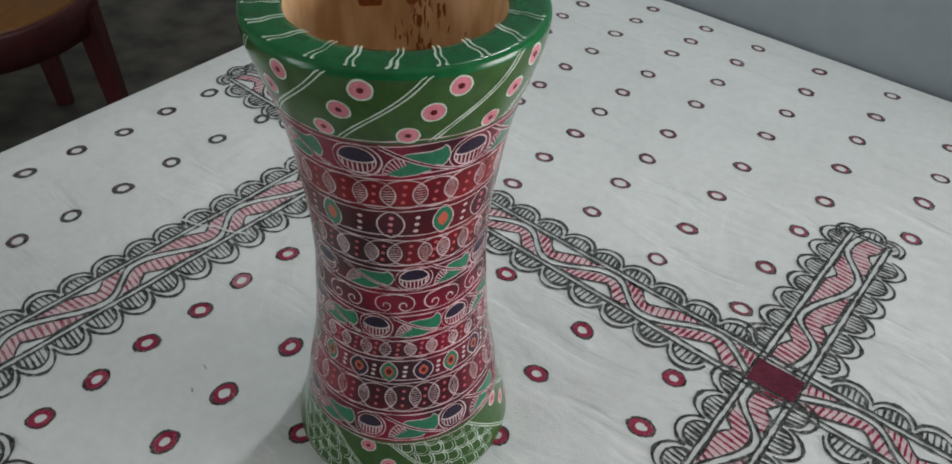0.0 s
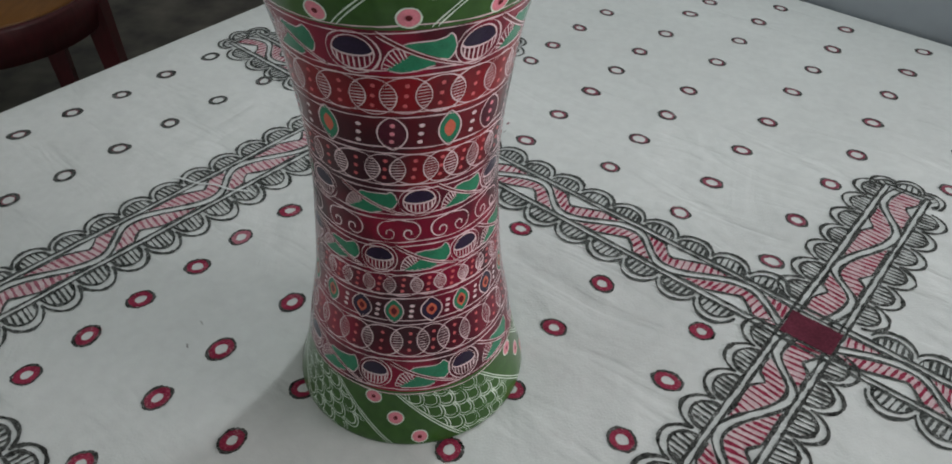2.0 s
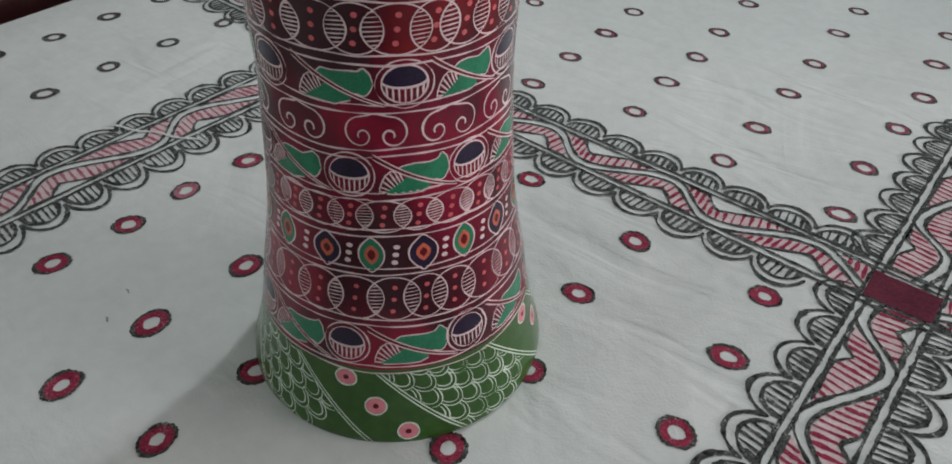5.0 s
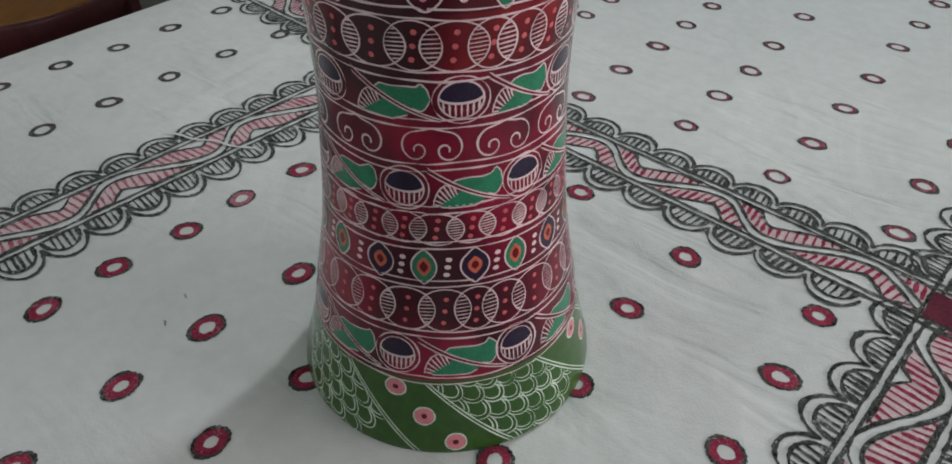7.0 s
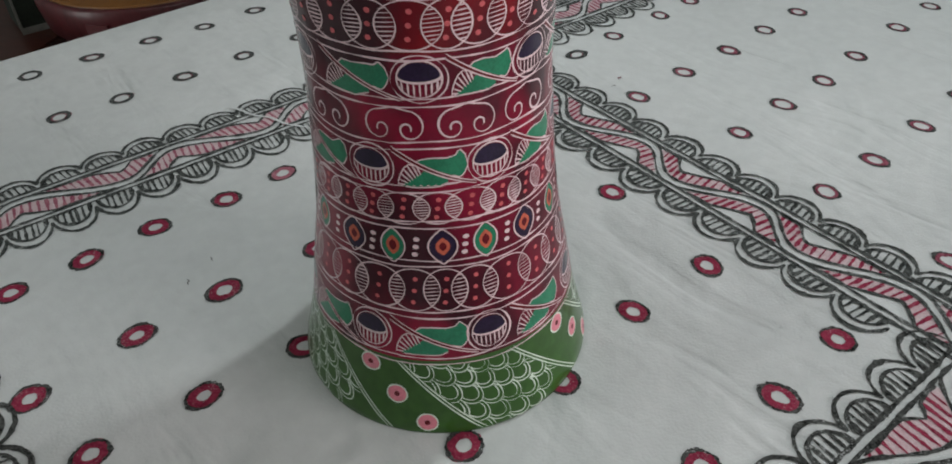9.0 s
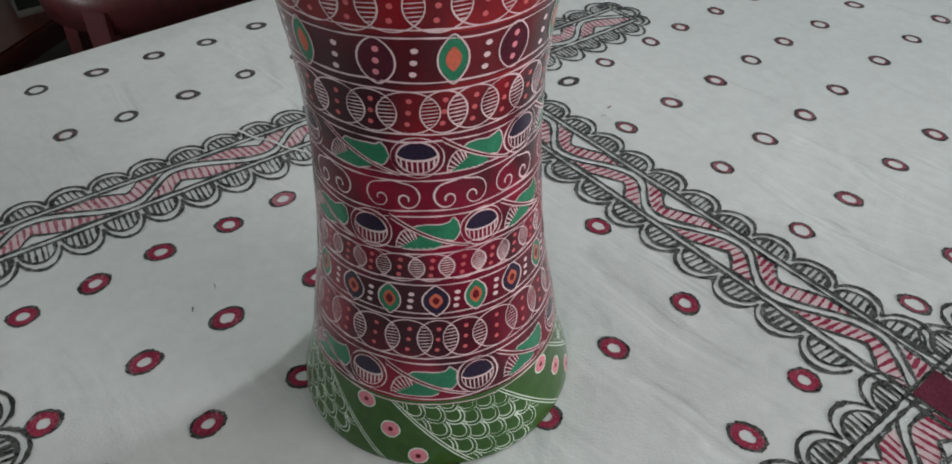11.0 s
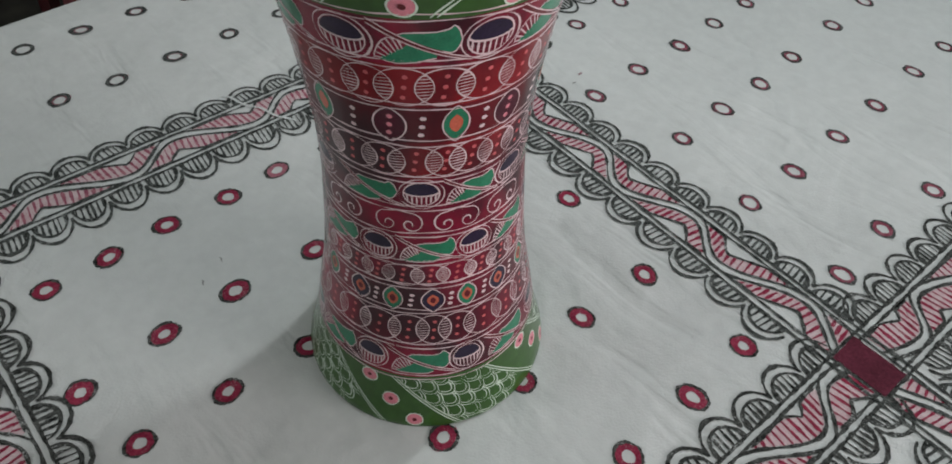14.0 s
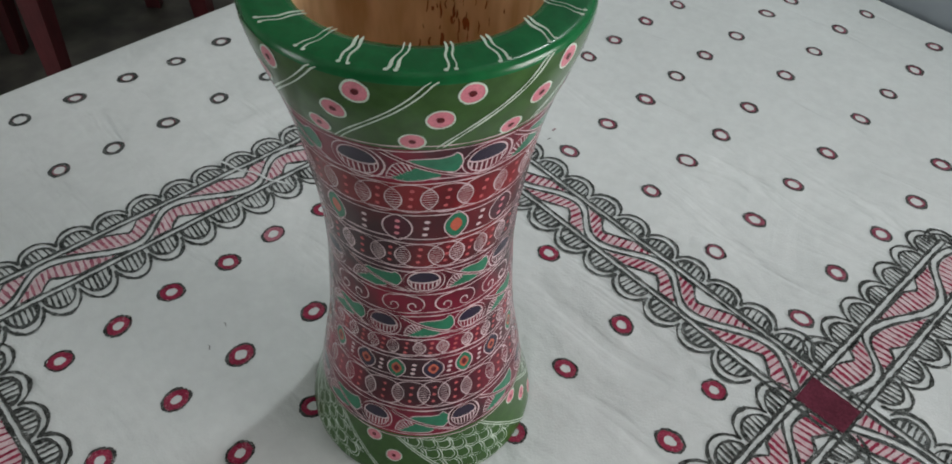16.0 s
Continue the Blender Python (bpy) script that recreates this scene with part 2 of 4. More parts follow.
class Paint:
    """Brush strokes and fills laid on a surface. at(a, b) gives the place and the normal there."""

    def __init__(self, at, lift, ragged=0.0):
        self.at, self.lift, self.v, self.f, self.ragged, self.count = at, lift * 0.7, [], [], ragged, 0

    def _add(self, p, n, h):
        self.v.append(p + n * h)
        return len(self.v) - 1

    def stroke(self, pts, w, closed=False, at=None, h=0.0, rough=0.22):
        at = at or self.at
        self.count += 1
        h += (0.000007 if self.ragged else 0.000003) * (self.count % 12)
        if self.ragged:                      # more steps, so that the bristles show
            ring, more = list(pts) + ([pts[0]] if closed else []), []
            for (a0, b0), (a1, b1) in zip(ring, ring[1:]):
                m = max(1, round(math.hypot(a1 - a0, b1 - b0) / 0.16))
                more += [(a0 + (a1 - a0) * i / m, b0 + (b1 - b0) * i / m) for i in range(m)]
            pts = more if closed else more + [ring[-1]]
        spots = [at(a, b) for a, b in pts]
        k = len(spots)
        ids = []
        for i, (p, n) in enumerate(spots):
            q0 = spots[(i - 1) % k if closed else max(i - 1, 0)][0]
            q1 = spots[(i + 1) % k if closed else min(i + 1, k - 1)][0]
            side = (q1 - q0).cross(n)
            side = side.normalized() if side.length > 1e-9 else Vector((1, 0, 0))
            ww = 0.5 * w * CM * (1 + rough * 2 * noise.noise(p * 170))
            if not closed and i in (0, k - 1):
                ww *= 0.55
            e0, e1 = (self.ragged * noise.noise(p * 1100 + Vector((0, 0, q))) for q in (3, 9))
            ids.append((self._add(p - side * ww * (1 + e0), n, self.lift + h), self._add(p + side * ww * (1 + e1), n, self.lift + h)))
        for i in range(k if closed else k - 1):
            a, b = ids[i], ids[(i + 1) % k]
            self.f.append((a[0], a[1], b[1], b[0]))

    def sheet(self, lower, upper, rows=2, at=None, h=0.0):
        """A fill between two lines of equal length."""
        at = at or self.at
        k = len(lower)
        base = len(self.v)
        for (a0, b0), (a1, b1) in zip(lower, upper):
            for j in range(rows + 1):
                t = j / rows
                p, n = at(a0 + (a1 - a0) * t, b0 + (b1 - b0) * t)
                self._add(p, n, self.lift + h)
        for i in range(k - 1):
            for j in range(rows):
                o = base + i * (rows + 1) + j
                self.f.append((o, o + rows + 1, o + rows + 2, o + 1))

    def ring(self, a, b, r0, r1, sx=1.0, sy=1.0, turn=0.0, seg=20, wob=0.0, seed=0.0, at=None, h=0.0, rag=0.0):
        """A ring or, with r0 = 0, a disc, with an uneven edge."""
        at = at or self.at
        base = len(self.v)
        c, s = math.cos(turn), math.sin(turn)
        for i in range(seg):
            t = 2 * math.pi * i / seg
            for k, r in enumerate((r0, r1)):
                r = r * (1 + wob * noise.noise(Vector((math.cos(t) * 1.4, math.sin(t) * 1.4, seed + 7.3 * k))) + 0.5 * wob * noise.noise(Vector((math.cos(t) * 5, math.sin(t) * 5, seed + 3.1 * k))) + rag * noise.noise(Vector((math.cos(t) * 16, math.sin(t) * 16, seed + 5.7 * k))))
                x, y = r * math.cos(t) * sx, r * math.sin(t) * sy
                p, n = at(a + x * c - y * s, b + x * s + y * c)
                self._add(p, n, self.lift + h)
        for i in range(seg):
            o, q = base + 2 * i, base + 2 * ((i + 1) % seg)
            self.f.append((o, o + 1, q + 1, q))

    def done(self, name, mat, parent, label=""):
        return link(name, self.v, self.f, mat, parent, label)


def arc(cx, cy, rx, ry, a0, a1, k=16):
    return [(cx + rx * math.cos(radians(a0 + (a1 - a0) * i / k)), cy + ry * math.sin(radians(a0 + (a1 - a0) * i / k))) for i in range(k + 1)]


def line(a, b, k=6):
    return [(a[0] + (b[0] - a[0]) * i / k, a[1] + (b[1] - a[1]) * i / k) for i in range(k + 1)]


# ---------------------------------------------------------------- room
def room():
    lo, hi = (-2.6, -3.2), (2.0, 2.6)

    def wall(name, a0, b0, a1, b1, z0=0.0, z1=2.8, mat=PLASTER, label=""):
        bm = slab((a0, b0, z0), (a1, b1, z1), 0.0, Matrix((EX, EY, (0, 0, 1))).transposed().to_4x4())
        return tagged(part(name, bm, mat, None, label), label, "wall", kind="structure")

    t = 0.15
    bm = slab((lo[0] - t, lo[1] - t, -0.1), (hi[0] + t, hi[1] + t, 0.0), 0, Matrix((EX, EY, (0, 0, 1))).transposed().to_4x4())
    tagged(part("floor", bm, CEMENT, None), "dark stained cement floor", "floor", kind="structure")
    # unseen ceiling and outer walls, added to close the room and bounce light
    bm = slab((lo[0] - t, lo[1] - t, 2.8), (hi[0] + t, hi[1] + t, 2.9), 0, Matrix((EX, EY, (0, 0, 1))).transposed().to_4x4())
    tagged(part("ceiling", bm, LIMEWASH, None), "unseen added pale plastered ceiling", "ceiling", kind="structure")
    wall("unseen_wall_back", lo[0] - t, hi[1], hi[0] + t, hi[1] + t, label="unseen added dull grey-green plastered wall")
    wall("unseen_wall_left", lo[0] - t, lo[1], lo[0], hi[1], label="unseen added dull grey-green plastered wall")
    # unseen window wall with its opening, and the added door wall behind the camera
    wall("unseen_wall_window_below", hi[0], lo[1], hi[0] + t, hi[1], 0.0, 0.60, label="unseen added dull grey-green plastered wall below window")
    wall("unseen_wall_window_above", hi[0], lo[1], hi[0] + t, hi[1], 1.50, 2.8, label="unseen added dull grey-green plastered wall above window")
    wall("unseen_wall_window_side", hi[0], 1.75, hi[0] + t, hi[1], 0.60, 1.50, label="unseen added dull grey-green plastered wall beside window")
    wall("unseen_wall_window_far_side", hi[0], lo[1], hi[0] + t, 0.55, 0.60, 1.50, label="unseen added dull grey-green plastered wall beside window")
    wall("unseen_wall_door_side", -0.9, lo[1] - t, hi[0] + t, lo[1], label="unseen added dull grey-green plastered wall beside added door")
    wall("unseen_wall_door_far_side", lo[0] - t, lo[1] - t, -1.9, lo[1], label="unseen added dull grey-green plastered wall beside added door")
    wall("unseen_wall_door_above", -1.9, lo[1] - t, -0.9, lo[1], 2.3, 2.8, label="unseen added dull grey-green plastered wall above added door")
    # the wall that the table stands against
    wall("wall_by_table", -0.48, 0.521, 0.36, 0.95, 0.0, 2.8, GREY_WALL, "smooth blue-grey painted pier beside the table")


room()


# ---------------------------------------------------------------- table and cloth
CORNER = Vector((3.74, 90.8, 0)) * CM          # far corner of the table
ALONG_R = Vector((0.776, -0.631, 0)).normalized()
ALONG_L = Vector((-0.582, -0.820, 0)).normalized()
LEN_R, LEN_L = 0.99, 1.14


def build_table():
    table = tagged(new("table"), "brown wooden table under a white cloth", "table")
    m = Matrix((ALONG_R, ALONG_L, (0, 0, 1))).transposed().to_4x4()
    m.translation = CORNER
    e = 0.012
    part("tabletop", slab((e, e, TOP - 0.034), (LEN_R - e, LEN_L - e, TOP - 0.003), 0.003, m), TEAK, table)
    for a in (0.06, LEN_R - 0.11):
        for b in (0.06, LEN_L - 0.11):
            part("leg", slab((a, b, 0), (a + 0.05, b + 0.05, TOP - 0.034), 0.004, m), TEAK, table)
    part("apron", slab((0.11, 0.075, TOP - 0.12), (LEN_R - 0.11, 0.095, TOP - 0.034), 0.002, m), TEAK, table)
    part("apron", slab((0.075, 0.11, TOP - 0.12), (0.095, LEN_L - 0.11, TOP - 0.034), 0.002, m), TEAK, table)


def hang(p, size, r=0.006):
    """Where a point p along a cloth wider than the table lies: place along the top, and drop."""
    if 0 <= p <= size:
        return p, 0.0
    d = -p if p < 0 else p - size
    a = min(d / r, math.pi / 2)
    off, drop = r * math.sin(a), r * (1 - math.cos(a)) + max(0.0, d - r * math.pi / 2)
    return (-off if p < 0 else size + off), drop


def build_cloth():
    reach = 0.17
    def ticks(size):
        edge = [0.003, 0.006, 0.0095, 0.03, 0.07, 0.12, reach]
        return [-e for e in reversed(edge)] + [size * i / 40 for i in range(41)] + [size + e for e in edge]
    ps, qs = ticks(LEN_R), ticks(LEN_L)
    verts, faces = [], []
    for p in ps:
        for q in qs:
            a, da = hang(p, LEN_R)
            b, db = hang(q, LEN_L)
            drop = max(da, db)
            v = CORNER + ALONG_R * a + ALONG_L * b + Vector((0, 0, TOP - drop))
            if drop > 0.01 and not (q < 0 and db >= da):       # the side at the wall hangs straight
                sway = 0.012 * drop / reach * math.sin(26 * (q if da >= db else p) + 1)
                v += (ALONG_R * math.copysign(sway, p - 0.2) if da >= db else ALONG_L * math.copysign(sway, q - 0.2))
                v += (ALONG_R * math.copysign(0.012 * drop / reach, p - 0.2) if da >= db else ALONG_L * math.copysign(0.012 * drop / reach, q - 0.2))
            verts.append(v)
    n = len(qs)
    for i in range(len(ps) - 1):
        for j in range(n - 1):
            o = i * n + j
            faces.append((o, o + 1, o + n + 1, o + n))
    cloth = link("tablecloth", verts, faces, COTTON)
    solid = cloth.modifiers.new("thickness", "SOLIDIFY")
    solid.thickness, solid.offset = 0.0008, -1
    return tagged(cloth, "white cotton tablecloth hand-painted with black and crimson borders and rings", "tablecloth")


build_table()
cloth = build_cloth()
CLOTH_N = Vector((0, 0, 1))


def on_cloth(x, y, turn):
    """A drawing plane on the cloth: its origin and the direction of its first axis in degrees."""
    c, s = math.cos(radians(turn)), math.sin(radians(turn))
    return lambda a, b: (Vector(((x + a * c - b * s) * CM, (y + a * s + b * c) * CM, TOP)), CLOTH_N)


PITCH = 3.05          # one scallop
RAIL = 1.66           # half the width between the rails


def scallop(ink, c, side, at=None, pitch=PITCH, base=1.95, tall=1.0, k=6):
    """One double-edged scallop with hatching; side is +1 or -1."""
    j = noise.noise(Vector((c * 3.1, side * 5.0, pitch)))
    hi, ho = (1.12 + 0.15 * j) * tall, (1.62 + 0.2 * j) * tall
    lean = 0.12 * noise.noise(Vector((c * 1.7, side * 2.0, 4.0)))
    flip = lambda pts: [(a + lean * (b - base), side * b) for a, b in pts]
    ink.stroke(flip(arc(c, base, 0.42 * pitch, hi, 0, 180, 10)), 0.23, at=at, rough=0.4)
    ink.stroke(flip(arc(c, base + 0.05, 0.53 * pitch, ho, 14, 166, 12)), 0.24, at=at, rough=0.4)
    for i in range(k):
        x = (i + 0.5) / k * 2 - 1
        x += 0.07 * noise.noise(Vector((c, i * 2.7, side)))
        top = base + hi * math.sqrt(max(0.0, 1 - x * x)) * 0.97
        ink.stroke(flip(line((c + x * 0.42 * pitch - 0.06, base), (c + x * 0.42 * pitch + 0.1, top), 2)), 0.19 * min(1.0, pitch / PITCH) ** 2, at=at, rough=0.5)


def border(x, y, turn, runs, gap, bends, tall=(1.0, 1.0), hatch=CRIMSON, black=INK, lift=0.0004, full=0.8, cusps=()):
    """A painted border band: rails, scallops, a waving vine and hatched leaves.
    runs: its stretches between crossings; gap: where the scallops stop short of a crossing;
    bends: where the vine touches the left rail and, in turn, the right one; tall: the scallops' height left and right;
    full: how far the leaves reach out from the vine;
    cusps: for each run, where a scallop begins and how wide one is, on the left and on the right."""
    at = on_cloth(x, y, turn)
    ink, scallops = Paint(at, lift, 0.5), []
    s0, s1 = runs[0][0], runs[-1][1]
    for side in (1, -1):
        for d, w in ((RAIL - 0.22, 0.2), (RAIL + 0.25, 0.24)):
            n = int((s1 - s0) / 0.6)
            ink.stroke([(s0 + (s1 - s0) * i / n, side * d + 0.07 * noise.noise(Vector((i * 0.13, d * 9, side * 3 + x)))) for i in range(n + 1)], w, rough=0.4)

    touch = [(q, 1 if k % 2 == 0 else -1) for k, q in enumerate(bends)]
    while touch[0][0] > s0:
        touch.insert(0, (touch[0][0] - (touch[2][0] - touch[1][0]), -touch[0][1]))
    while touch[-1][0] < s1 + 6:
        touch.append((touch[-1][0] + touch[-2][0] - touch[-3][0], -touch[-1][1]))

    def vine(s):
        for (q0, e0), (q1, e1) in zip(touch, touch[1:]):
            if q0 <= s <= q1:
                c = e0 * math.cos(math.pi * (s - q0) / (q1 - q0))
                return 1.16 * c
        return touch[0][1] * 1.08 if s < touch[0][0] else touch[-1][1] * 1.08

    for r, (a, b) in enumerate(runs):
        sa, sb = a + (gap if r > 0 else 0.7), b - (gap if r < len(runs) - 1 else 0.7)
        for side, t, (first, wide) in zip((1, -1), tall, cusps[r] if cusps else ((sa, PITCH), (sa, PITCH))):
            n = math.ceil((sa - first) / wide - 0.55)
            while first + (n + 0.45) * wide < sb:
                one = Paint(at, lift + 0.00005 + 0.00005 * (n % 2), 0.5)
                scallop(one, first + (n + 0.5) * wide, side, pitch=wide, tall=t)
                scallops.append(one)
                n += 1
        k = int((b - a) / 0.35)
        ss = [a + (b - a) * i / k for i in range(k + 1)]
        for d in (-0.33, 0.33):
            ink.stroke([(s, max(-1.45, min(1.45, vine(s) + d))) for s in ss], 0.22, rough=0.4)
        # leaves in the hollows of the vine: a lobe along the slow side, a notch, and a broad end on the steep side
        for (qa, side), (qm, _), (qb, _) in zip(touch, touch[1:], touch[2:]):
            if qb > a and qa < b:
                slow_first = qm - qa > qb - qm
                notch = (qm - qa if slow_first else qb - qm) / (qb - qa)
                m = 40
                low, high = [], []
                for i in range(m + 1):
                    s = qa + (qb - qa) * i / m
                    if not a + 0.1 <= s <= b - 0.1:
                        continue
                    u = i / m if slow_first else 1 - i / m
                    lo = side * vine(s) + 0.47
                    if u < notch:
                        v = u / notch
                        bow = full * (1 - (1 - v) ** 2.5) * (1 - 0.38 * v ** 7)
                    else:
                        v = (u - notch) / (1 - notch)
                        bow = full * 0.62 + 2.4 * v ** 1.1
                    hi = max(lo, min(1.30, lo + bow))
                    if lo < 1.22:
                        low.append((s, side * lo))
                        high.append((s, side * hi))
                if len(low) > 4:
                    red, rose = Paint(at, 0.0003, 0.5), Paint(at, 0.0002)
                    rose.sheet(low, high)
                    ink.stroke(high, 0.2, rough=0.4)
                    length = low[-1][0] - low[0][0]
                    t = 0.25
                    while t < length - 0.15:
                        u = t / length * (len(low) - 1)
                        i0 = min(int(u), len(low) - 2)
                        p = [low[i0][k2] + (low[i0 + 1][k2] - low[i0][k2]) * (u - i0) for k2 in (0, 1)]
                        q2 = [high[i0][k2] + (high[i0 + 1][k2] - high[i0][k2]) * (u - i0) for k2 in (0, 1)]
                        if abs(q2[1] - p[1]) > 0.12:
                            red.stroke(line((p[0] - 0.1, p[1]), (q2[0] + 0.1, q2[1]), 3), 0.19, rough=0.5)
                        t += 0.48
                    one = rose.done("painted_leaf", ROSE, cloth, "pink-washed leaf hatched in crimson")
                    red.done("hatching", hatch, one)
    # squared ends with scallops that fan round them
    for end, sign in ((s0, -1), (s1, 1)):
        ink.stroke([(end + sign * 0.15, d * (RAIL + 0.25) / 4) for d in range(-4, 5)], 0.24, rough=0.4)
        ink.stroke([(end - sign * 0.3, d * (RAIL - 0.22) / 4) for d in range(-4, 5)], 0.2, rough=0.4)
        for px, py, ang in ((0.2, 0.0, 0), (-0.35, 1.62, 46), (-0.35, -1.62, -46)):
            c, sn = math.cos(radians(ang)), math.sin(radians(ang))
            def fan(a, b, px=px, py=py, c=c, sn=sn, end=end, sign=sign):
                b -= 1.95
                return at(end + sign * (px + b * c - a * sn), py + b * sn + a * c)
            one = Paint(at, lift + 0.00005 * (3 + (ang > 0) + 2 * (ang < 0)), 0.5)
            scallop(one, 0, 1, at=fan, pitch=2.4, tall=0.90, k=4)
            scallops.append(one)
    band = ink.done("painted_border", black, cloth, "black painted border of rails, scallops and a waving vine")
    for one in scallops:
        one.done("scallop", black, band)


def crossing(x, y, turn):
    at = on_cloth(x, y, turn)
    p = Paint(at, 0.0009)
    wav = lambda k, q: 0.09 * noise.noise(Vector((k * 0.9, q + x, y)))
    left = [(-1.22 + wav(k, 1), -1.82 + 3.6 * k / 24) for k in range(25)]
    right = [(1.26 + wav(k, 9), -1.76 + 3.56 * k / 24 + wav(k, 5)) for k in range(25)]
    p.sheet(left, right, 4)
    p.done("painted_square", MAROON, cloth, "solid maroon square at a border crossing")


# four borders cross like a noughts-and-crosses grid round the pot
G = 1.35
border(-7.2, 31.1, 231.75, ((-20.0, -G), (G, 44.2 - G), (44.2 + G, 64)), 0.7, (-1.6, 4.9, 8.7, 15.1, 18.9, 25.2, 29.0, 35.4, 39.2), (1.46, 1.06), FADED, INK_WORN, full=1.7, cusps=(((18.1, 2.68), (8.2, 2.85)),) * 3)      # left
border(27.4, 3.5, 141.4, ((-19.6, -1.9), (1.9, 44.3 - 1.9), (44.3 + 1.9, 65.0)), 1.6, (-10.3, -6.5, 0.8, 5.3, 11.2, 15.0, 20.6, 24.4, 30.1, 33.9), (1.12, 1.04), CRIMSON, INK_WORN, 0.00055, 1.3, (((4.65, 3.1), (5.9, 3.05)),) * 3)   # right
border(27.4, 3.5, 52.6, ((-62, -44 - G), (-44 + G, -G), (G, 21.2)), 0.7, (-20.6, -15.4, -11.9, -6.4, -3.1, 4.6, 7.6, 14.4, 18.8), (1.22, 1.25), CRIMSON, INK, 0.0004, 2.1, (((-18.5, 2.93), (-12.3, 2.87)),) * 2 + (((4.9, 2.72), (5.4, 2.78)),))             # front right
border(-34.3, -3.2, -37.0, ((-19.6, -1.9), (1.9, 44.3 - 1.9), (44.3 + 1.9, 63)), 1.6, (-2.6, 4.0, 8.0, 14.6, 18.6, 25.2, 29.2), (1.05, 1.2), CRIMSON, INK, 0.00055, 2.0)    # front left
for cx, cy, ct in ((-7.2, 31.1, 51.7), (27.3, 3.4, 52.6), (-34.6, -3.6, 51.7), (0.7, -31.5, 52.6)):
    crossing(cx, cy, ct)

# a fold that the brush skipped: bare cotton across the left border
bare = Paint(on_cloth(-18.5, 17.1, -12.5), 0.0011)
bare.stroke([(-3.9 + 0.65 * i, 0.12 * math.sin(i * 1.3)) for i in range(13)], 0.19, rough=0.4)
bare.done("bare_fold", COTTON, cloth, "thin unpainted fold line across the border")

# specks of lint and a faint smudge on the cotton
for sx, sy, size in ((-14.7, 1.7, 0.06), (-15.0, -0.4, 0.07), (6.0, 28.7, 0.16), (5.7, 27.3, 0.10)):
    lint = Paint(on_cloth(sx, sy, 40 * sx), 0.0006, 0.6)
    lint.stroke([(-0.22, 0.0), (-0.05, 0.05), (0.08, -0.03), (0.24, 0.06)], size)
    lint.done("lint_speck", DULL if size > 0.14 else LINT, cloth, "tiny dark lint speck")

# rings inside the grid: broad crimson ones
INNER = ((-11.5, 14.3), (-14.5, 10.8), (-16.8, 7.3), (-19.7, 3.7), (-22.0, 0.1), (-24.4, -3.4), (-9.0, 4.1), (-12.7, -0.5),
         (-15.5, -4.7), (-18.2, -9.6), (7.2, 13.3), (13.2, 7.4), (9.5, 2.8), (19.7, 3.1), (16.7, -1.4), (13.3, -6.1),
         (10.0, -9.9), (2.95, -7.4), (-10.0, -7.5), (-13.3, -11.7), (-6.6, -3.4), (6.6, -2.7))
# rings outside: thinner and darker
OUTER_RIGHT = ((17.3, 67.8), (26.9, 67.4), (24.1, 63.5), (14.3, 63.8), (33.2, 62.1), (30.5, 58.3), (20.9, 59.3), (11.9, 59.1),
               (27.5, 54.7), (17.5, 54.2), (38.9, 57.3), (35.3, 53.2), (23.8, 49.1), (14.0, 49.8), (10.8, 45.2), (20.3, 44.5),
               (31.9, 48.0), (45.1, 52.0), (42.0, 46.8), (28.4, 42.7), (17.3, 40.0), (38.4, 41.8), (52.1, 47.0), (48.5, 42.0),
               (24.3, 36.3), (14.3, 35.4), (34.9, 36.9), (44.7, 37.0), (10.9, 30.7), (21.4, 31.4), (31.0, 30.9), (41.2, 31.5),
               (51.0, 30.7), (7.7, 26.0), (18.2, 27.0), (27.4, 25.8), (37.8, 25.8), (47.6, 26.4), (15.1, 22.3), (23.7, 20.6))
OUTER_REST = ((44.2, 20.9), (34.0, 21.1), (20.3, 16.2), (29.7, 15.9), (26.4, 10.7), (54.5, 36.4), (8.3, 41.4), (4.7, 36.3),
              (2.1, 32.1), (-25.7, 39.5), (-29.0, 35.4), (-31.9, 31.1), (-35.2, 27.5), (-38.3, 23.5), (-41.4, 19.5), (-18.8, 34.9),
              (-22.3, 30.8), (-25.5, 26.4), (-28.5, 22.0), (-31.5, 17.7), (-34.5, 14.1))


def painted_ring(x, y, broad):
    rnd = random.Random(round(x * 31 + y * 17, 2))
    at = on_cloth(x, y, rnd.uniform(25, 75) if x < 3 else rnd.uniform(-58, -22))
    size = 0.92 if broad else 0.90
    sx, sy = size * rnd.uniform(1.0, 1.16), size * rnd.uniform(0.82, 0.95)
    seed = rnd.uniform(0, 90)
    red, ink = Paint(at, 0.0002), Paint(at, 0.0003)
    far = min(1.0, max(0.0, (y - 8) / 30))
    hole = rnd.uniform(0.36, 0.46) if broad else rnd.uniform(0.46, 0.60)
    red.ring(0, 0, hole, 0.94, sx, sy, 0, 40, 0.15, seed, rag=0.06)
    if broad:
        ink.ring(0, 0, 0.84, 1.03, sx, sy, 0, 72, 0.11, seed + 3, rag=0.08)
    else:
        ink.ring(0, 0, (0.84 if x > 3 else 0.66) - 0.12 * far, 1.0, sx, sy, 0, 72, 0.11, seed + 3, rag=0.08)
    ob = red.done("painted_ring", (FADED if rnd.random() < 0.12 else CRIMSON) if broad else WINE if x > 3 else DULL, cloth, "crimson painted ring with a black edge" if broad else "thin dark painted ring with a crimson inside")
    ink.done("outline", INK if broad else INK_WORN, ob)


for gx, gy in INNER:
    painted_ring(gx, gy, True)
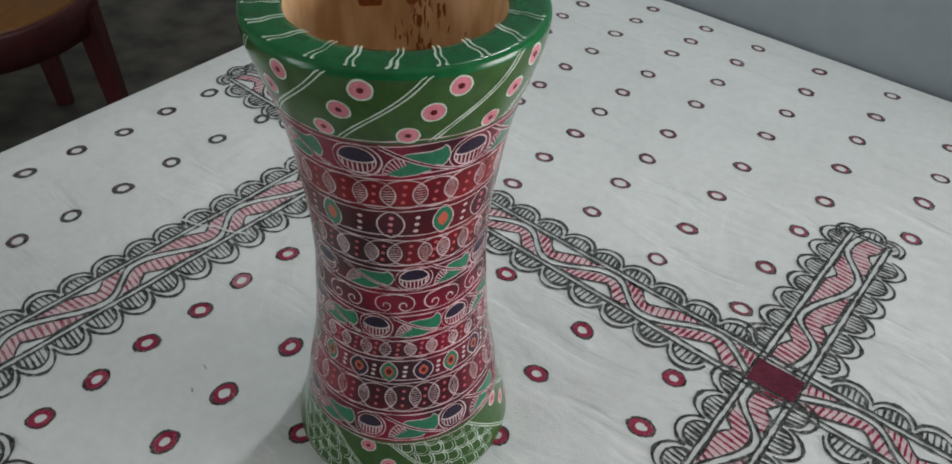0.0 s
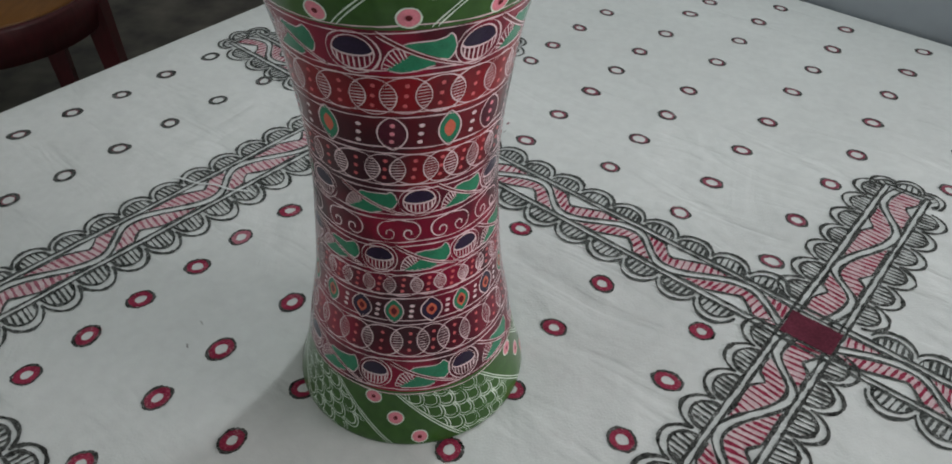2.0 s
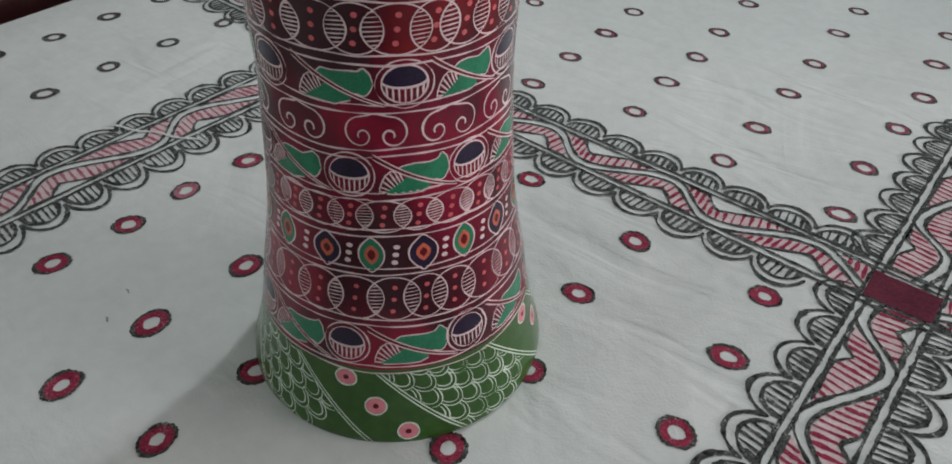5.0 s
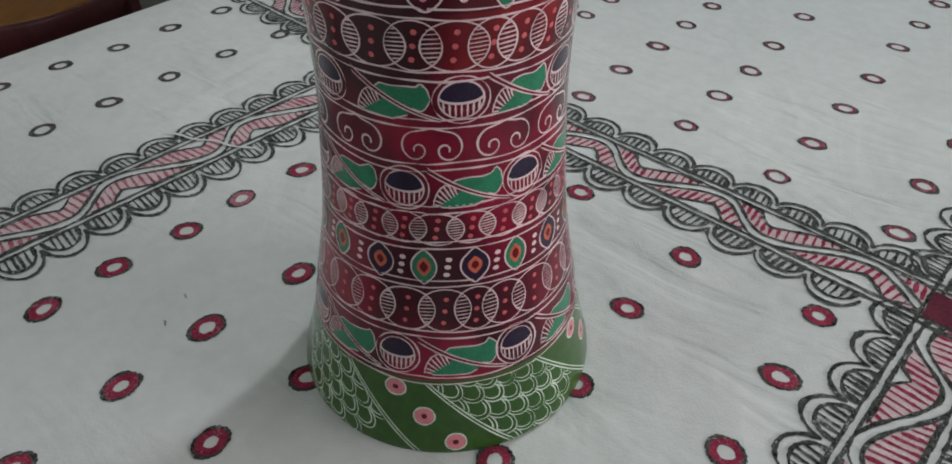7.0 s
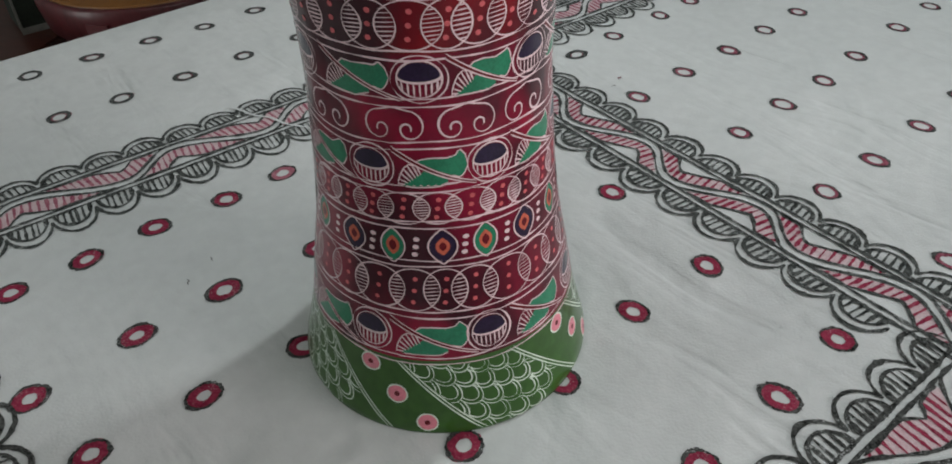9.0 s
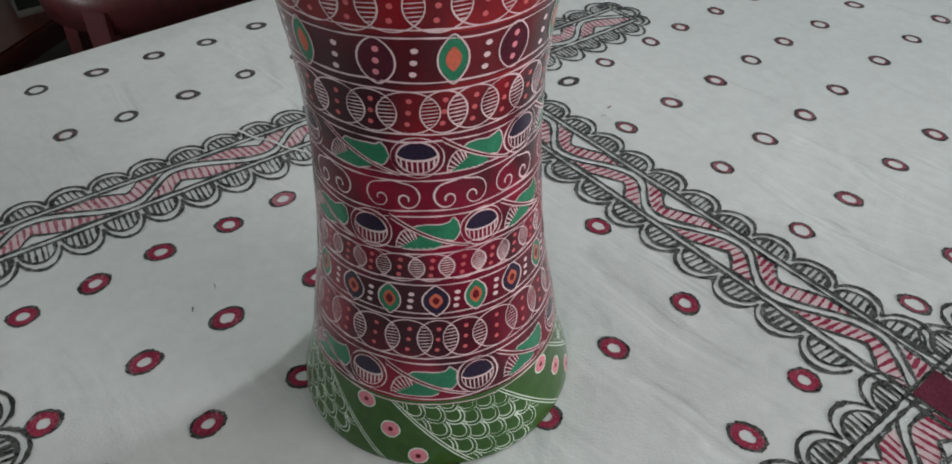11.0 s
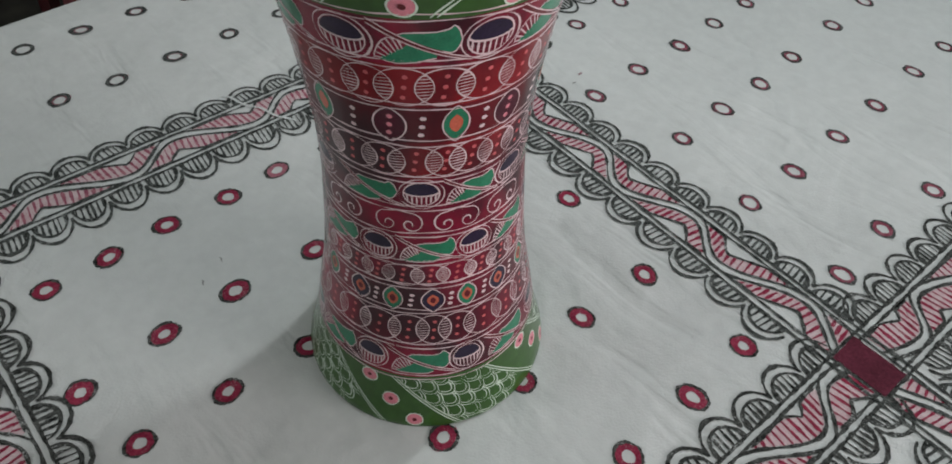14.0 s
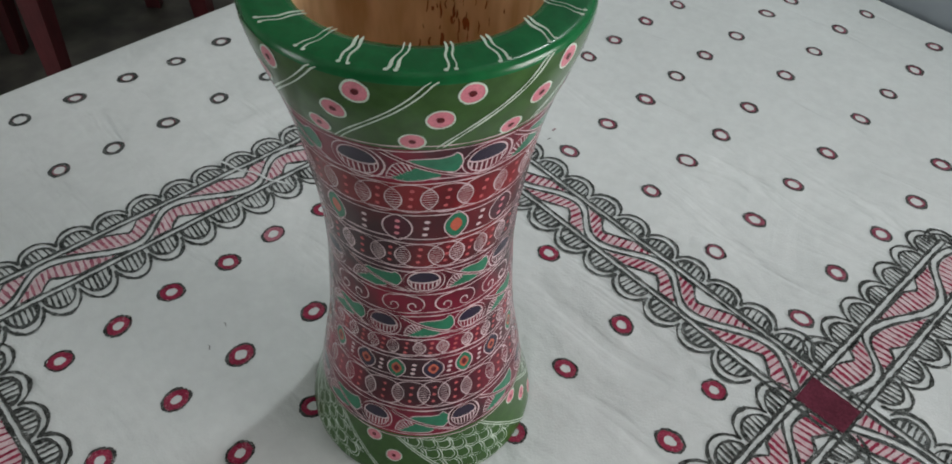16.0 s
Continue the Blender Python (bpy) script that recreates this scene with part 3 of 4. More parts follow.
for gx, gy in OUTER_RIGHT + OUTER_REST:
    painted_ring(gx, gy, False)


# ---------------------------------------------------------------- the painted pot
PROFILE = ((0, 7.25), (0.6, 7.14), (1.2, 6.97), (2.4, 6.64), (3.6, 6.37), (4.8, 6.16), (6.0, 5.96), (7.2, 5.73), (8.4, 5.51), (9.6, 5.34),
           (10.8, 5.22), (12.0, 5.13), (13.2, 5.05), (14.4, 4.97), (15.6, 4.93), (16.8, 4.92), (18.0, 4.96), (19.2, 5.05), (20.4, 5.16),
           (21.6, 5.30), (22.8, 5.46), (24.0, 5.64), (25.2, 5.88), (26.4, 6.19), (27.6, 6.57), (28.8, 6.90), (29.6, 7.04), (30.2, 7.05))
LEAN_X, LEAN_Y = 0.012, -0.028        # the turned pot leans a little
HEIGHT, MOUTH = 30.4, 5.08


def radius(z):
    """Catmull-Rom through the turning profile."""
    k = 0
    while k < len(PROFILE) - 2 and PROFILE[k + 1][0] < z:
        k += 1
    (z0, r0), (z1, r1) = PROFILE[k], PROFILE[k + 1]
    za, ra = PROFILE[max(k - 1, 0)]
    zb, rb = PROFILE[min(k + 2, len(PROFILE) - 1)]
    m0 = (r1 - ra) / (z1 - za) if z1 > za else 0
    m1 = (rb - r0) / (zb - z0) if zb > z0 else 0
    h = z1 - z0
    t = max(0.0, min(1.0, (z - z0) / h))
    return ((2 * t**3 - 3 * t**2 + 1) * r0 + (t**3 - 2 * t**2 + t) * h * m0 + (-2 * t**3 + 3 * t**2) * r1 + (t**3 - t**2) * h * m1)


def pot_point(deg, z, r=None):
    a = radians(deg)
    rr = radius(z) if r is None else r
    return Vector(((rr * math.sin(a) + LEAN_X * z) * CM, (-rr * math.cos(a) + LEAN_Y * z) * CM, TOP + z * CM))


def on_pot(deg0, z0):
    """A drawing plane on the pot's side: a to the right, b up, in drawing units."""
    def at(a, b):
        z = max(0.05, min(30.15, z0 + b))
        r = radius(z)
        deg = deg0 + math.degrees(a / r)
        slope = (radius(min(30.1, z + 0.15)) - radius(max(0.0, z - 0.15))) / 0.3
        n = Vector((math.sin(radians(deg)), -math.cos(radians(deg)), -slope)).normalized()
        return pot_point(deg, z, r), n
    return at


def on_angles():
    """The same with angles: a in degrees round the pot, b the height."""
    def at(a, b):
        return on_pot(a, b)(0, 0)
    return at


def on_rim():
    """The flat top of the rim: a in degrees, b the radius."""
    def at(a, b):
        return pot_point(a, HEIGHT, b), Vector((0, 0, 1))
    return at


pot = tagged(new("painted_vase"), "waisted lacquered vase painted with red and green folk patterns", "vase")
SEG = 128


def lathe(name, rows, mat, label):
    """A turned part from rows of (height, radius)."""
    verts, faces = [], []
    for z, r in rows:
        verts += [pot_point(360 * i / SEG, z, r) for i in range(SEG)]
    for k in range(len(rows) - 1):
        for i in range(SEG):
            j = (i + 1) % SEG
            faces.append((k * SEG + i, k * SEG + j, (k + 1) * SEG + j, (k + 1) * SEG + i))
    return link(name, verts, faces, mat, pot, label)


def zs(a, b, n):
    return [(a + (b - a) * i / n, radius(a + (b - a) * i / n)) for i in range(n + 1)]


FOOT, NECK = 4.0, 26.4
lathe("foot", [(0.25, 6.0), (0.0, 6.3), (0.0, 7.2)] + zs(0.12, FOOT, 14), GREEN, "dark green lacquered foot with fish-scale panels")
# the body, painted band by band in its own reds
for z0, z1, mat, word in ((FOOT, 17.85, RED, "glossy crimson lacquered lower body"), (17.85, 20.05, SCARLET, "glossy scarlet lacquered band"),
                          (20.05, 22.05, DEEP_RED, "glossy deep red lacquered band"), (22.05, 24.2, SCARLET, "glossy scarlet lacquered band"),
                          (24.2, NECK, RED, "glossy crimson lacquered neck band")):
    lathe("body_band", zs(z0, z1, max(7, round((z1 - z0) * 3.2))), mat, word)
lathe("collar", zs(NECK, 30.0, 16), GREEN, "dark green lacquered collar with pink dots")
lathe("rim", [(30.0, radius(30.0)), (30.22, 7.02), (30.36, 6.9), (HEIGHT, 6.7), (HEIGHT, 6.2), (HEIGHT, 5.5), (30.34, 5.2), (30.15, MOUTH)], RIM_GREEN, "bright green lacquered flat rim")
lathe("interior", [(30.15, MOUTH), (28.5, 4.95), (24, 4.7), (16, 3.95), (8, 4.2), (2.0, 4.6), (1.6, 4.2), (1.5, 0.3)], RAW, "raw orange-brown unpainted inside")

# dark drips down the inside of the mouth
rnd = random.Random(5)
drips = Paint(lambda a, b: (pot_point(a, b, 4.95 + (b - 28.5) * 0.056), Vector((-math.sin(radians(a)), math.cos(radians(a)), 0))), 0.0004)
for i in range(60):
    deg = 180 + rnd.gauss(-8, 10)
    z = rnd.uniform(24.0, 29.6)
    drips.stroke([(deg + rnd.uniform(-0.6, 0.6), z - k * 0.22) for k in range(rnd.randint(2, 5))], rnd.choice((0.05, 0.07, 0.09, 0.12, 0.2)), rough=0.6)
for deg, w in ((203, 1.6), (206, 1.1), (178, 1.0)):
    drips.stroke([(deg + 0.5 * math.sin(k), 29.8 - k * 0.3) for k in range(8)], w, rough=0.6)
drips.done("drip_mark", STAIN, pot, "dark red-brown drips on the raw inside")


def around(seen, lo=-180.0, hi=180.0):
    """The angles that show, carried on at their mean step all round."""
    seen = sorted(seen)
    step = (seen[-1] - seen[0]) / (len(seen) - 1)
    n = round((360 - (seen[-1] - seen[0])) / step)
    gap = (360 - (seen[-1] - seen[0])) / n
    return seen + [seen[-1] + gap * k for k in range(1, n)]


# ring lines that part the bands
BOUNDS = (26.4, 24.2, 22.05, 20.05, 17.85, 16.05, 14.25, 12.4, 10.7, 8.85, 6.42, FOOT)
for i, z in enumerate(BOUNDS):
    p = Paint(on_angles(), 0.00012)
    for dz, ph in ((0.17, 0.0), (-0.14, 1.7)):
        p.stroke([(a * 3, z + dz + 0.06 * math.sin(radians(a * 9 + 50 * i)) + 0.10 * noise.noise(Vector((a * 0.12, i * 3.0, ph)))) for a in range(120)], 0.062, closed=True, rough=0.5)
    p.done("ring_line", WHITE, pot, "thin double white line round the vase")


def basket(deg, z, rx, ry):
    at = on_pot(deg, z)
    w, d = Paint(at, 0.0002), Paint(at, 0.00012)
    w.ring(0, 0, rx * 0.97, rx * 1.02, 1, ry / rx, seg=28, wob=0.05, seed=deg)
    cx, cy = rx * 0.78, ry * 0.80
    w.stroke(arc(0, 0, cx, cy, 0, 360, 24)[:-1], 0.055, closed=True, rough=0.4)
    w.stroke(arc(0, cy * 0.12, cx * 0.95, cy * 0.32, 180, 360, 10), 0.09)
    for k in range(7):
        x = (k - 3) / 3.7
        w.stroke(line((x * cx * 0.98, -cy * 0.18 + cy * 0.12 * x * x), (x * cx * 0.94, -cy * 0.96 * math.sqrt(1 - x * x * 0.95)), 2), 0.075, rough=0.4)
    top = arc(0, cy * 0.10, cx * 0.92, cy * 0.80, 180, 0, 12)
    low = arc(0, cy * 0.10, cx * 0.92, cy * 0.27, 180, 360, 12)
    d.sheet(low, top, 3)
    ob = w.done("basket_motif", WHITE, pot, "white-outlined round basket motif")
    d.done("bowl", NAVY, ob, "dark navy bowl opening")


def leaf(deg0, deg1, z, h):
    """A green fish-shaped leaf in two lobes with a comb of white strokes, cut by a slanting stem."""
    mid = (deg0 + deg1) / 2
    at = on_pot(mid, z)
    half = radians(deg1 - deg0) / 2 * radius(z)
    g, w, d = Paint(at, 0.00012), Paint(at, 0.0002), Paint(at, 0.00016)
    rnd = random.Random(deg0 * 7 + z)
    n = 22
    jit = lambda q: q + rnd.uniform(-0.06, 0.06)
    stem = lambda u: -0.13 - 0.79 * u + 0.13 * u * u          # u from -1 to 1 along the leaf
    crest = 0.84 + rnd.uniform(-0.10, 0.04)
    top_u = (-0.44, -0.30, 0.0, 0.4, crest - 0.12, crest, 0.95, 1.0)
    top_v = (stem(-0.44) + 0.13, jit(0.52), jit(0.54), jit(0.52), jit(0.62), jit(0.80), jit(0.48), 0.06)
    bot_u, bot_v = (-0.86, -0.5, 0.0, 0.2, 0.42), (-0.86, jit(-0.92), jit(-0.90), jit(-0.84), -0.72)
    lo1, hi1, lo2, hi2 = [], [], [], []
    for i in range(n + 1):
        t = i / n
        u = -0.86 + 1.28 * t
        low = float(np.interp(u, bot_u, bot_v))
        high = min(stem(u) - 0.13, float(np.interp(u, (-0.86, -0.30, -0.1), (-0.84, -0.20, 0.4)))) + (0.10 if i % 3 == 1 and u < -0.3 else 0.0)
        lo1.append((u * half, low * h))
        hi1.append((u * half, max(low, high) * h))
        u = -0.44 + 1.44 * t
        low = stem(u) + 0.13
        if u > 0.70:
            low += ((u - 0.70) / 0.30) ** 2 * (0.02 - low)
        lo2.append((u * half, low * h))
        hi2.append((u * half, max(low, float(np.interp(u, top_u, top_v))) * h))
    g.sheet(lo1, hi1, 2)
    g.sheet(lo2, hi2, 2)
    w.stroke(hi2, 0.055)
    w.stroke(lo2[-8:], 0.05)
    w.stroke(lo1[1:], 0.05)
    # the comb: strokes from the rounded edge to the green
    rim = ((-1.0, -0.82), (-0.98, -0.55), (-0.90, -0.22), (-0.80, 0.05), (-0.66, 0.22), (-0.48, 0.18), (-0.36, 0.0))
    w.stroke([(u * half, v * h) for u, v in rim], 0.05)
    for k in range(7):
        f = (k + 0.3) / 7
        u0, v0 = (float(np.interp(f * 6, range(7), [q[j] for q in rim])) for j in (0, 1))
        u1, v1 = -0.82 + 0.54 * f, -0.80 + 0.60 * f
        w.stroke(line((u0 * half, v0 * h), (u1 * half, v1 * h), 2), 0.07)
    for dy in (0.09, -0.09):
        w.stroke([(u / 8 * half, (stem(u / 8) + dy * (1 - 0.04 * u)) * h) for u in range(-9, 11)], 0.05)
    d.stroke([(u / 8 * half, stem(u / 8) * h) for u in range(-9, 11)], 0.12)
    ob = g.done("leaf_motif", LEAF, pot, "emerald painted leaf motif")
    w.done("outline", WHITE, ob, "fine white outline and comb strokes")
    d.done("stem", DARKRED, ob, "dark slanting stem")


def chain(z, h, lenses, lens_w=0.36):
    """Overlapping ovals with hatched lenses, and a column of dots in each oval."""
    degs = around(lenses)
    for i, a in enumerate(degs):
        b = degs[(i + 1) % len(degs)] + (360 if i == len(degs) - 1 else 0)
        mid = (a + b) / 2
        at = on_pot(mid, z)
        half = radians(b - a) / 2 * radius(z) + lens_w
        w, c = Paint(at, 0.00018), Paint(at, 0.0002)
        j = 0.1 * noise.noise(Vector((a, z, 1)))
        w.stroke(arc(0, j, half, h, 0, 360, 28)[:-1], 0.052, closed=True, rough=0.4)
        cx = half - lens_w
        top = h * math.sqrt(1 - (cx / half) ** 2)
        for k in range(8):
            y = (k - 3.5) / 4.3 * top
            x = half * math.sqrt(1 - (y / h) ** 2) - cx
            w.stroke(line((cx - x, y + j), (cx + x, y + j + 0.04), 2), 0.052, rough=0.4)
        ob = w.done("chain_link_motif", WHITE, pot, "white oval with hatched overlap")
        for k in (-1, 0, 1):
            c.ring(0.06 * k, k * h * 0.55, 0, 0.105, seg=10)
        c.done("dot_column", CORAL, ob, "column of coral dots")


def white_dots(deg, z, h):
    p = Paint(on_pot(deg, z), 0.0002)
    for k in (-1, 0, 1):
        p.ring(0.05 * k, k * h, 0, 0.12, 1.1, 0.9, seg=10)
    p.done("dot_column", WHITE, pot, "column of white dots")


def drop(deg, z, rx, ry, fills, outline=WHITE, pointed=1.0):
    """Nested pointed drops, the outermost first."""
    at = on_pot(deg, z)

    def shape(k):
        pts = []
        for i in range(24):
            t = 2 * math.pi * i / 24
            s = math.sin(t)
            pts.append((rx * k * math.cos(t) * (1 - 0.35 * pointed * abs(s) ** 3), ry * k * s * (1 + 0.1 * pointed * abs(s) ** 6)))
        return pts
    w = Paint(at, 0.0003)
    w.stroke(shape(1.0), 0.06, closed=True)
    ob = w.done("drop_motif", outline, pot, "outlined painted drop motif")
    for n, (k, mat, word) in enumerate(fills):
        f = Paint(at, 0.00012 + 0.00005 * n)
        pts = shape(k)
        lower = [pts[(18 - i) % 24] for i in range(13)]
        upper = [pts[(18 + i) % 24] for i in range(13)]
        f.sheet(lower, upper, 2)
        f.done("fill", mat, ob, word)


def scroll(deg, z, half, h):
    """A heart of two spirals."""
    w = Paint(on_pot(deg, z), 0.0002)
    for s in (-1, 1):
        pts = [(0, h * 0.98), (s * half * 0.16, h * 0.90)]
        for i in range(30):
            t = i / 29
            phi = radians(80 + 470 * t)
            r = 0.60 * (1 - 0.80 * t ** 0.8)
            pts.append((s * (half * (0.50 - 0.10 * t) - half * r * 0.85 * math.cos(phi)), -h * (0.12 + 0.2 * t) + h * r * 1.55 * math.sin(phi)))
        w.stroke(pts, 0.062, rough=0.4)
    w.done("scroll_motif", WHITE, pot, "white double-spiral scroll motif")


# band by band, from the neck down
for a in around((-62, -11.7, 40.0)):
    basket(a, 25.25, 1.14, 1.04)
for a, b in ((-54, -28), (-0.3, 29.5), (51, 80), (102, 133), (154, 184), (206, 236), (255, 285)):
    leaf(a, b, 25.3, 1.02)
chain(23.1, 0.95, (-29.7, -12.7, 1.0, 16.7, 32.6, 50.7))
for i, a in enumerate(around((-32.0, 1.6, 30.0, 55.4))):
    if i % 2:
        drop(a, 21.05, 0.66, 0.86, ((0.93, PLUM, "dark plum oval"),), pointed=0.5)
        p = Paint(on_pot(a, 21.05), 0.0003)
        for k in (-1, 0, 1):
            p.ring(0.04 * k, k * 0.45, 0, 0.12, seg=10)
        p.done("dot_column", PINK, pot, "column of pink dots in an oval")
    else:
        drop(a, 21.05, 0.54, 0.88, ((0.93, LEAF, "green drop"), (0.50, ORANGE, "orange heart")))
for a in around((-46, -15.1, 15.4, 43.0)):
    white_dots(a, 21.0, 0.46)
chain(18.95, 0.90, (-46, -28.4, -10.1, 3.2, 20.7, 31.8, 46.0, 60.0))
for a in around((-46.5, 14.4, 66.3)):
    basket(a, 16.95, 1.0, 0.90)
for a, b in ((-29, 2.2), (27, 54), (78, 106), (130, 158), (182, 210), (232, 258), (282, 300)):
    leaf(a, b, 16.95, 0.86)
for a in around((-31.2, 2.3, 33, 63)):
    scroll(a, 15.15, 1.2, 0.74)
for a in around((-62, -9.8, 42.8)):
    basket(a, 13.3, 0.95, 0.92)
for a, b in ((-52, -22), (2.3, 32.1), (55, 82), (106, 134), (158, 186), (208, 236), (256, 284)):
    leaf(a, b, 13.32, 0.88)
chain(11.55, 0.72, (-44, -31.4, -16.7, -4.3, 11.4, 25.1, 40.4, 54.1, 68), 0.33)
for i, a in enumerate(around((-44.3, -21.7, -2.2, 19.4, 38.2, 58.7))):
    if i % 2:
        drop(a, 9.75, 0.58, 0.74, ((0.92, NAVY, "dark navy diamond"), (0.50, ORANGE, "orange diamond"), (0.26, DARKRED, "dark red heart")), pointed=1.2)
    else:
        drop(a, 9.75, 0.50, 0.74, ((0.92, LEAF, "green drop"), (0.55, ORANGE, "orange drop"), (0.32, DARKRED, "dark red heart")))
for a in around((-32.4, -11.8, 7.8, 29.0, 48.8)):
    white_dots(a, 9.75, 0.36)
chain(7.62, 1.02, (-50, -33.4, -18.0, -1.1, 13.7, 25.2, 38.7, 56), 0.34)
for a in around((-60, -13.3, 36.1)):
    basket(a, 5.25, 1.0, 1.04)
for a, b in ((-51, -23), (-2.4, 27.6), (48, 75), (98, 126), (150, 178), (201, 229), (252, 278)):
    leaf(a, b, 5.22, 1.02)


def bullseye(deg, z, r, at=None, squash=1.0):
    at = at or on_pot(deg, z)
    w, p, d = Paint(at, 0.0002), Paint(at, 0.00012), Paint(at, 0.0003)
    p.ring(0, 0, 0, r * 0.9, 1, squash, seg=20, wob=0.06, seed=deg)
    w.ring(0, 0, r * 0.88, r * 1.03, 1, squash, seg=24, wob=0.06, seed=deg)
    d.ring(0, 0, 0, r * 0.28, 1, squash, seg=10, wob=0.2, seed=deg)
    ob = w.done("bullseye_motif", PALE, pot, "pink dot with a pale edge and dark centre")
    p.done("fill", PINK, ob, "pink disc")
    d.done("centre", DARKRED, ob, "dark red centre")


# collar: slanting double lines with three dots in each field
for a0 in around((-36.1, -5.2, 27.9, 62.8)):
    for a, z in ((0.0, 29.5), (-8.7, 28.3), (-17.5, 27.0)):
        s = 1 + 0.15 * noise.noise(Vector((a0 + a, z, 2)))
        bullseye(a0 + a, z, 0.51 * s, squash=0.95)
for a0 in around((-17.4, 17.2, 53.6)):
    p = Paint(on_angles(), 0.00018)
    for d in (-1.1, 1.1):
        p.stroke([(a0 + d - 33 * t / 16 + 1.2 * math.sin(t / 3), 30.25 - 3.75 * t / 16) for t in range(17)], 0.075, rough=0.4)
    p.done("slanting_line", PALE, pot, "pair of slanting pale lines")

# rim: pairs of thin strokes across the flat top
for k, a in enumerate(around((-76, -59, -41.5, -23, -9.5, 6.8, 23, 38.5, 59, 77))):
    p = Paint(on_rim(), 0.00015)
    lean = 2.6 * math.sin(k * 2.1) - 2.0
    for d in (-1.15, 1.15):
        p.stroke([(a + d + lean * (t / 9 - 0.5) + 0.45 * math.sin(t * 1.1 + k), 5.12 + 1.66 * t / 9) for t in range(10)], 0.085, rough=0.5)
        end = a + d * 1.25 + lean * 0.5 + 0.45 * math.sin(9.9 + k)
        p.stroke([(end - 0.5, 6.70), (end, 6.76), (end + 0.5, 6.80)], 0.17, rough=0.3)
    p.done("rim_stroke", PALE, pot, "pair of thin pale strokes on the rim")

# foot: fish-scale panels between slanting green stripes with dots
SLANT = 33.0      # degrees that a line runs on from the red edge to the ground


def slanted(deg, z):
    return deg + SLANT * (FOOT - 0.15 - z) / (FOOT - 0.15)


def scale_panel(d0, d1):
    p = Paint(on_angles(), 0.00018)
    for d in (d0, d1):
        for off in (-0.9, 0.9):
            p.stroke([(slanted(d, z) + off, z) for z in np.linspace(FOOT - 0.15, 0.12, 14)], 0.062)
    panel = p.done("fish_scale_panel", PALE, pot, "slanting panel of pale painted fish scales")
    # scales in rows across the slant, their tips down along it
    per = 8.2                                        # degrees to a drawing unit at the foot
    down, across = Vector((0.723, -0.690)), Vector((0.690, 0.723))
    along, side = 0.84, 1.02
    for i in range(-4, 9):
        for j in range(-1, 7):
            c = Vector((d0 / per, FOOT - 0.15)) + down * (i * along) + across * ((j + (0.5 if i % 2 else 0.0)) * side)
            c += Vector((noise.noise(Vector((i * 1.7, j * 2.3, d0))), noise.noise(Vector((j * 1.9, i * 2.1, d0 + 5))))) * 0.10
            p = Paint(on_angles(), 0.00018)
            for s in (1.0, 0.72):
                runs = [[]]
                for t in range(13):
                    f = radians(-90 + 180 * t / 12)
                    q = c + down * (1.02 * s * math.cos(f) * along + 0.1) + across * (0.53 * s * side * math.sin(f))
                    d = q.x * per - SLANT * (FOOT - 0.15 - q.y) / (FOOT - 0.15)
                    if 0.08 < q.y < FOOT - 0.14 and d0 + 0.9 < d < d1 - 0.9:
                        runs[-1].append((q.x * per, q.y))
                    elif runs[-1]:
                        runs.append([])
                for pts in runs:
                    if len(pts) > 2:
                        p.stroke(pts, 0.047, rough=0.6)
            if p.f:
                p.done("fish_scale", PALE, panel)


for d0, d1 in ((-85, -36.3), (-1.5, 45.0), (80, 127), (162, 209), (239, 250)):
    scale_panel(d0, d1)
for mid in (-17.0, 67.5, 145, 227):
    for z in (3.4, 2.05, 0.7):
        bullseye(slanted(mid, z) - 0.5, z, 0.50, squash=0.95)


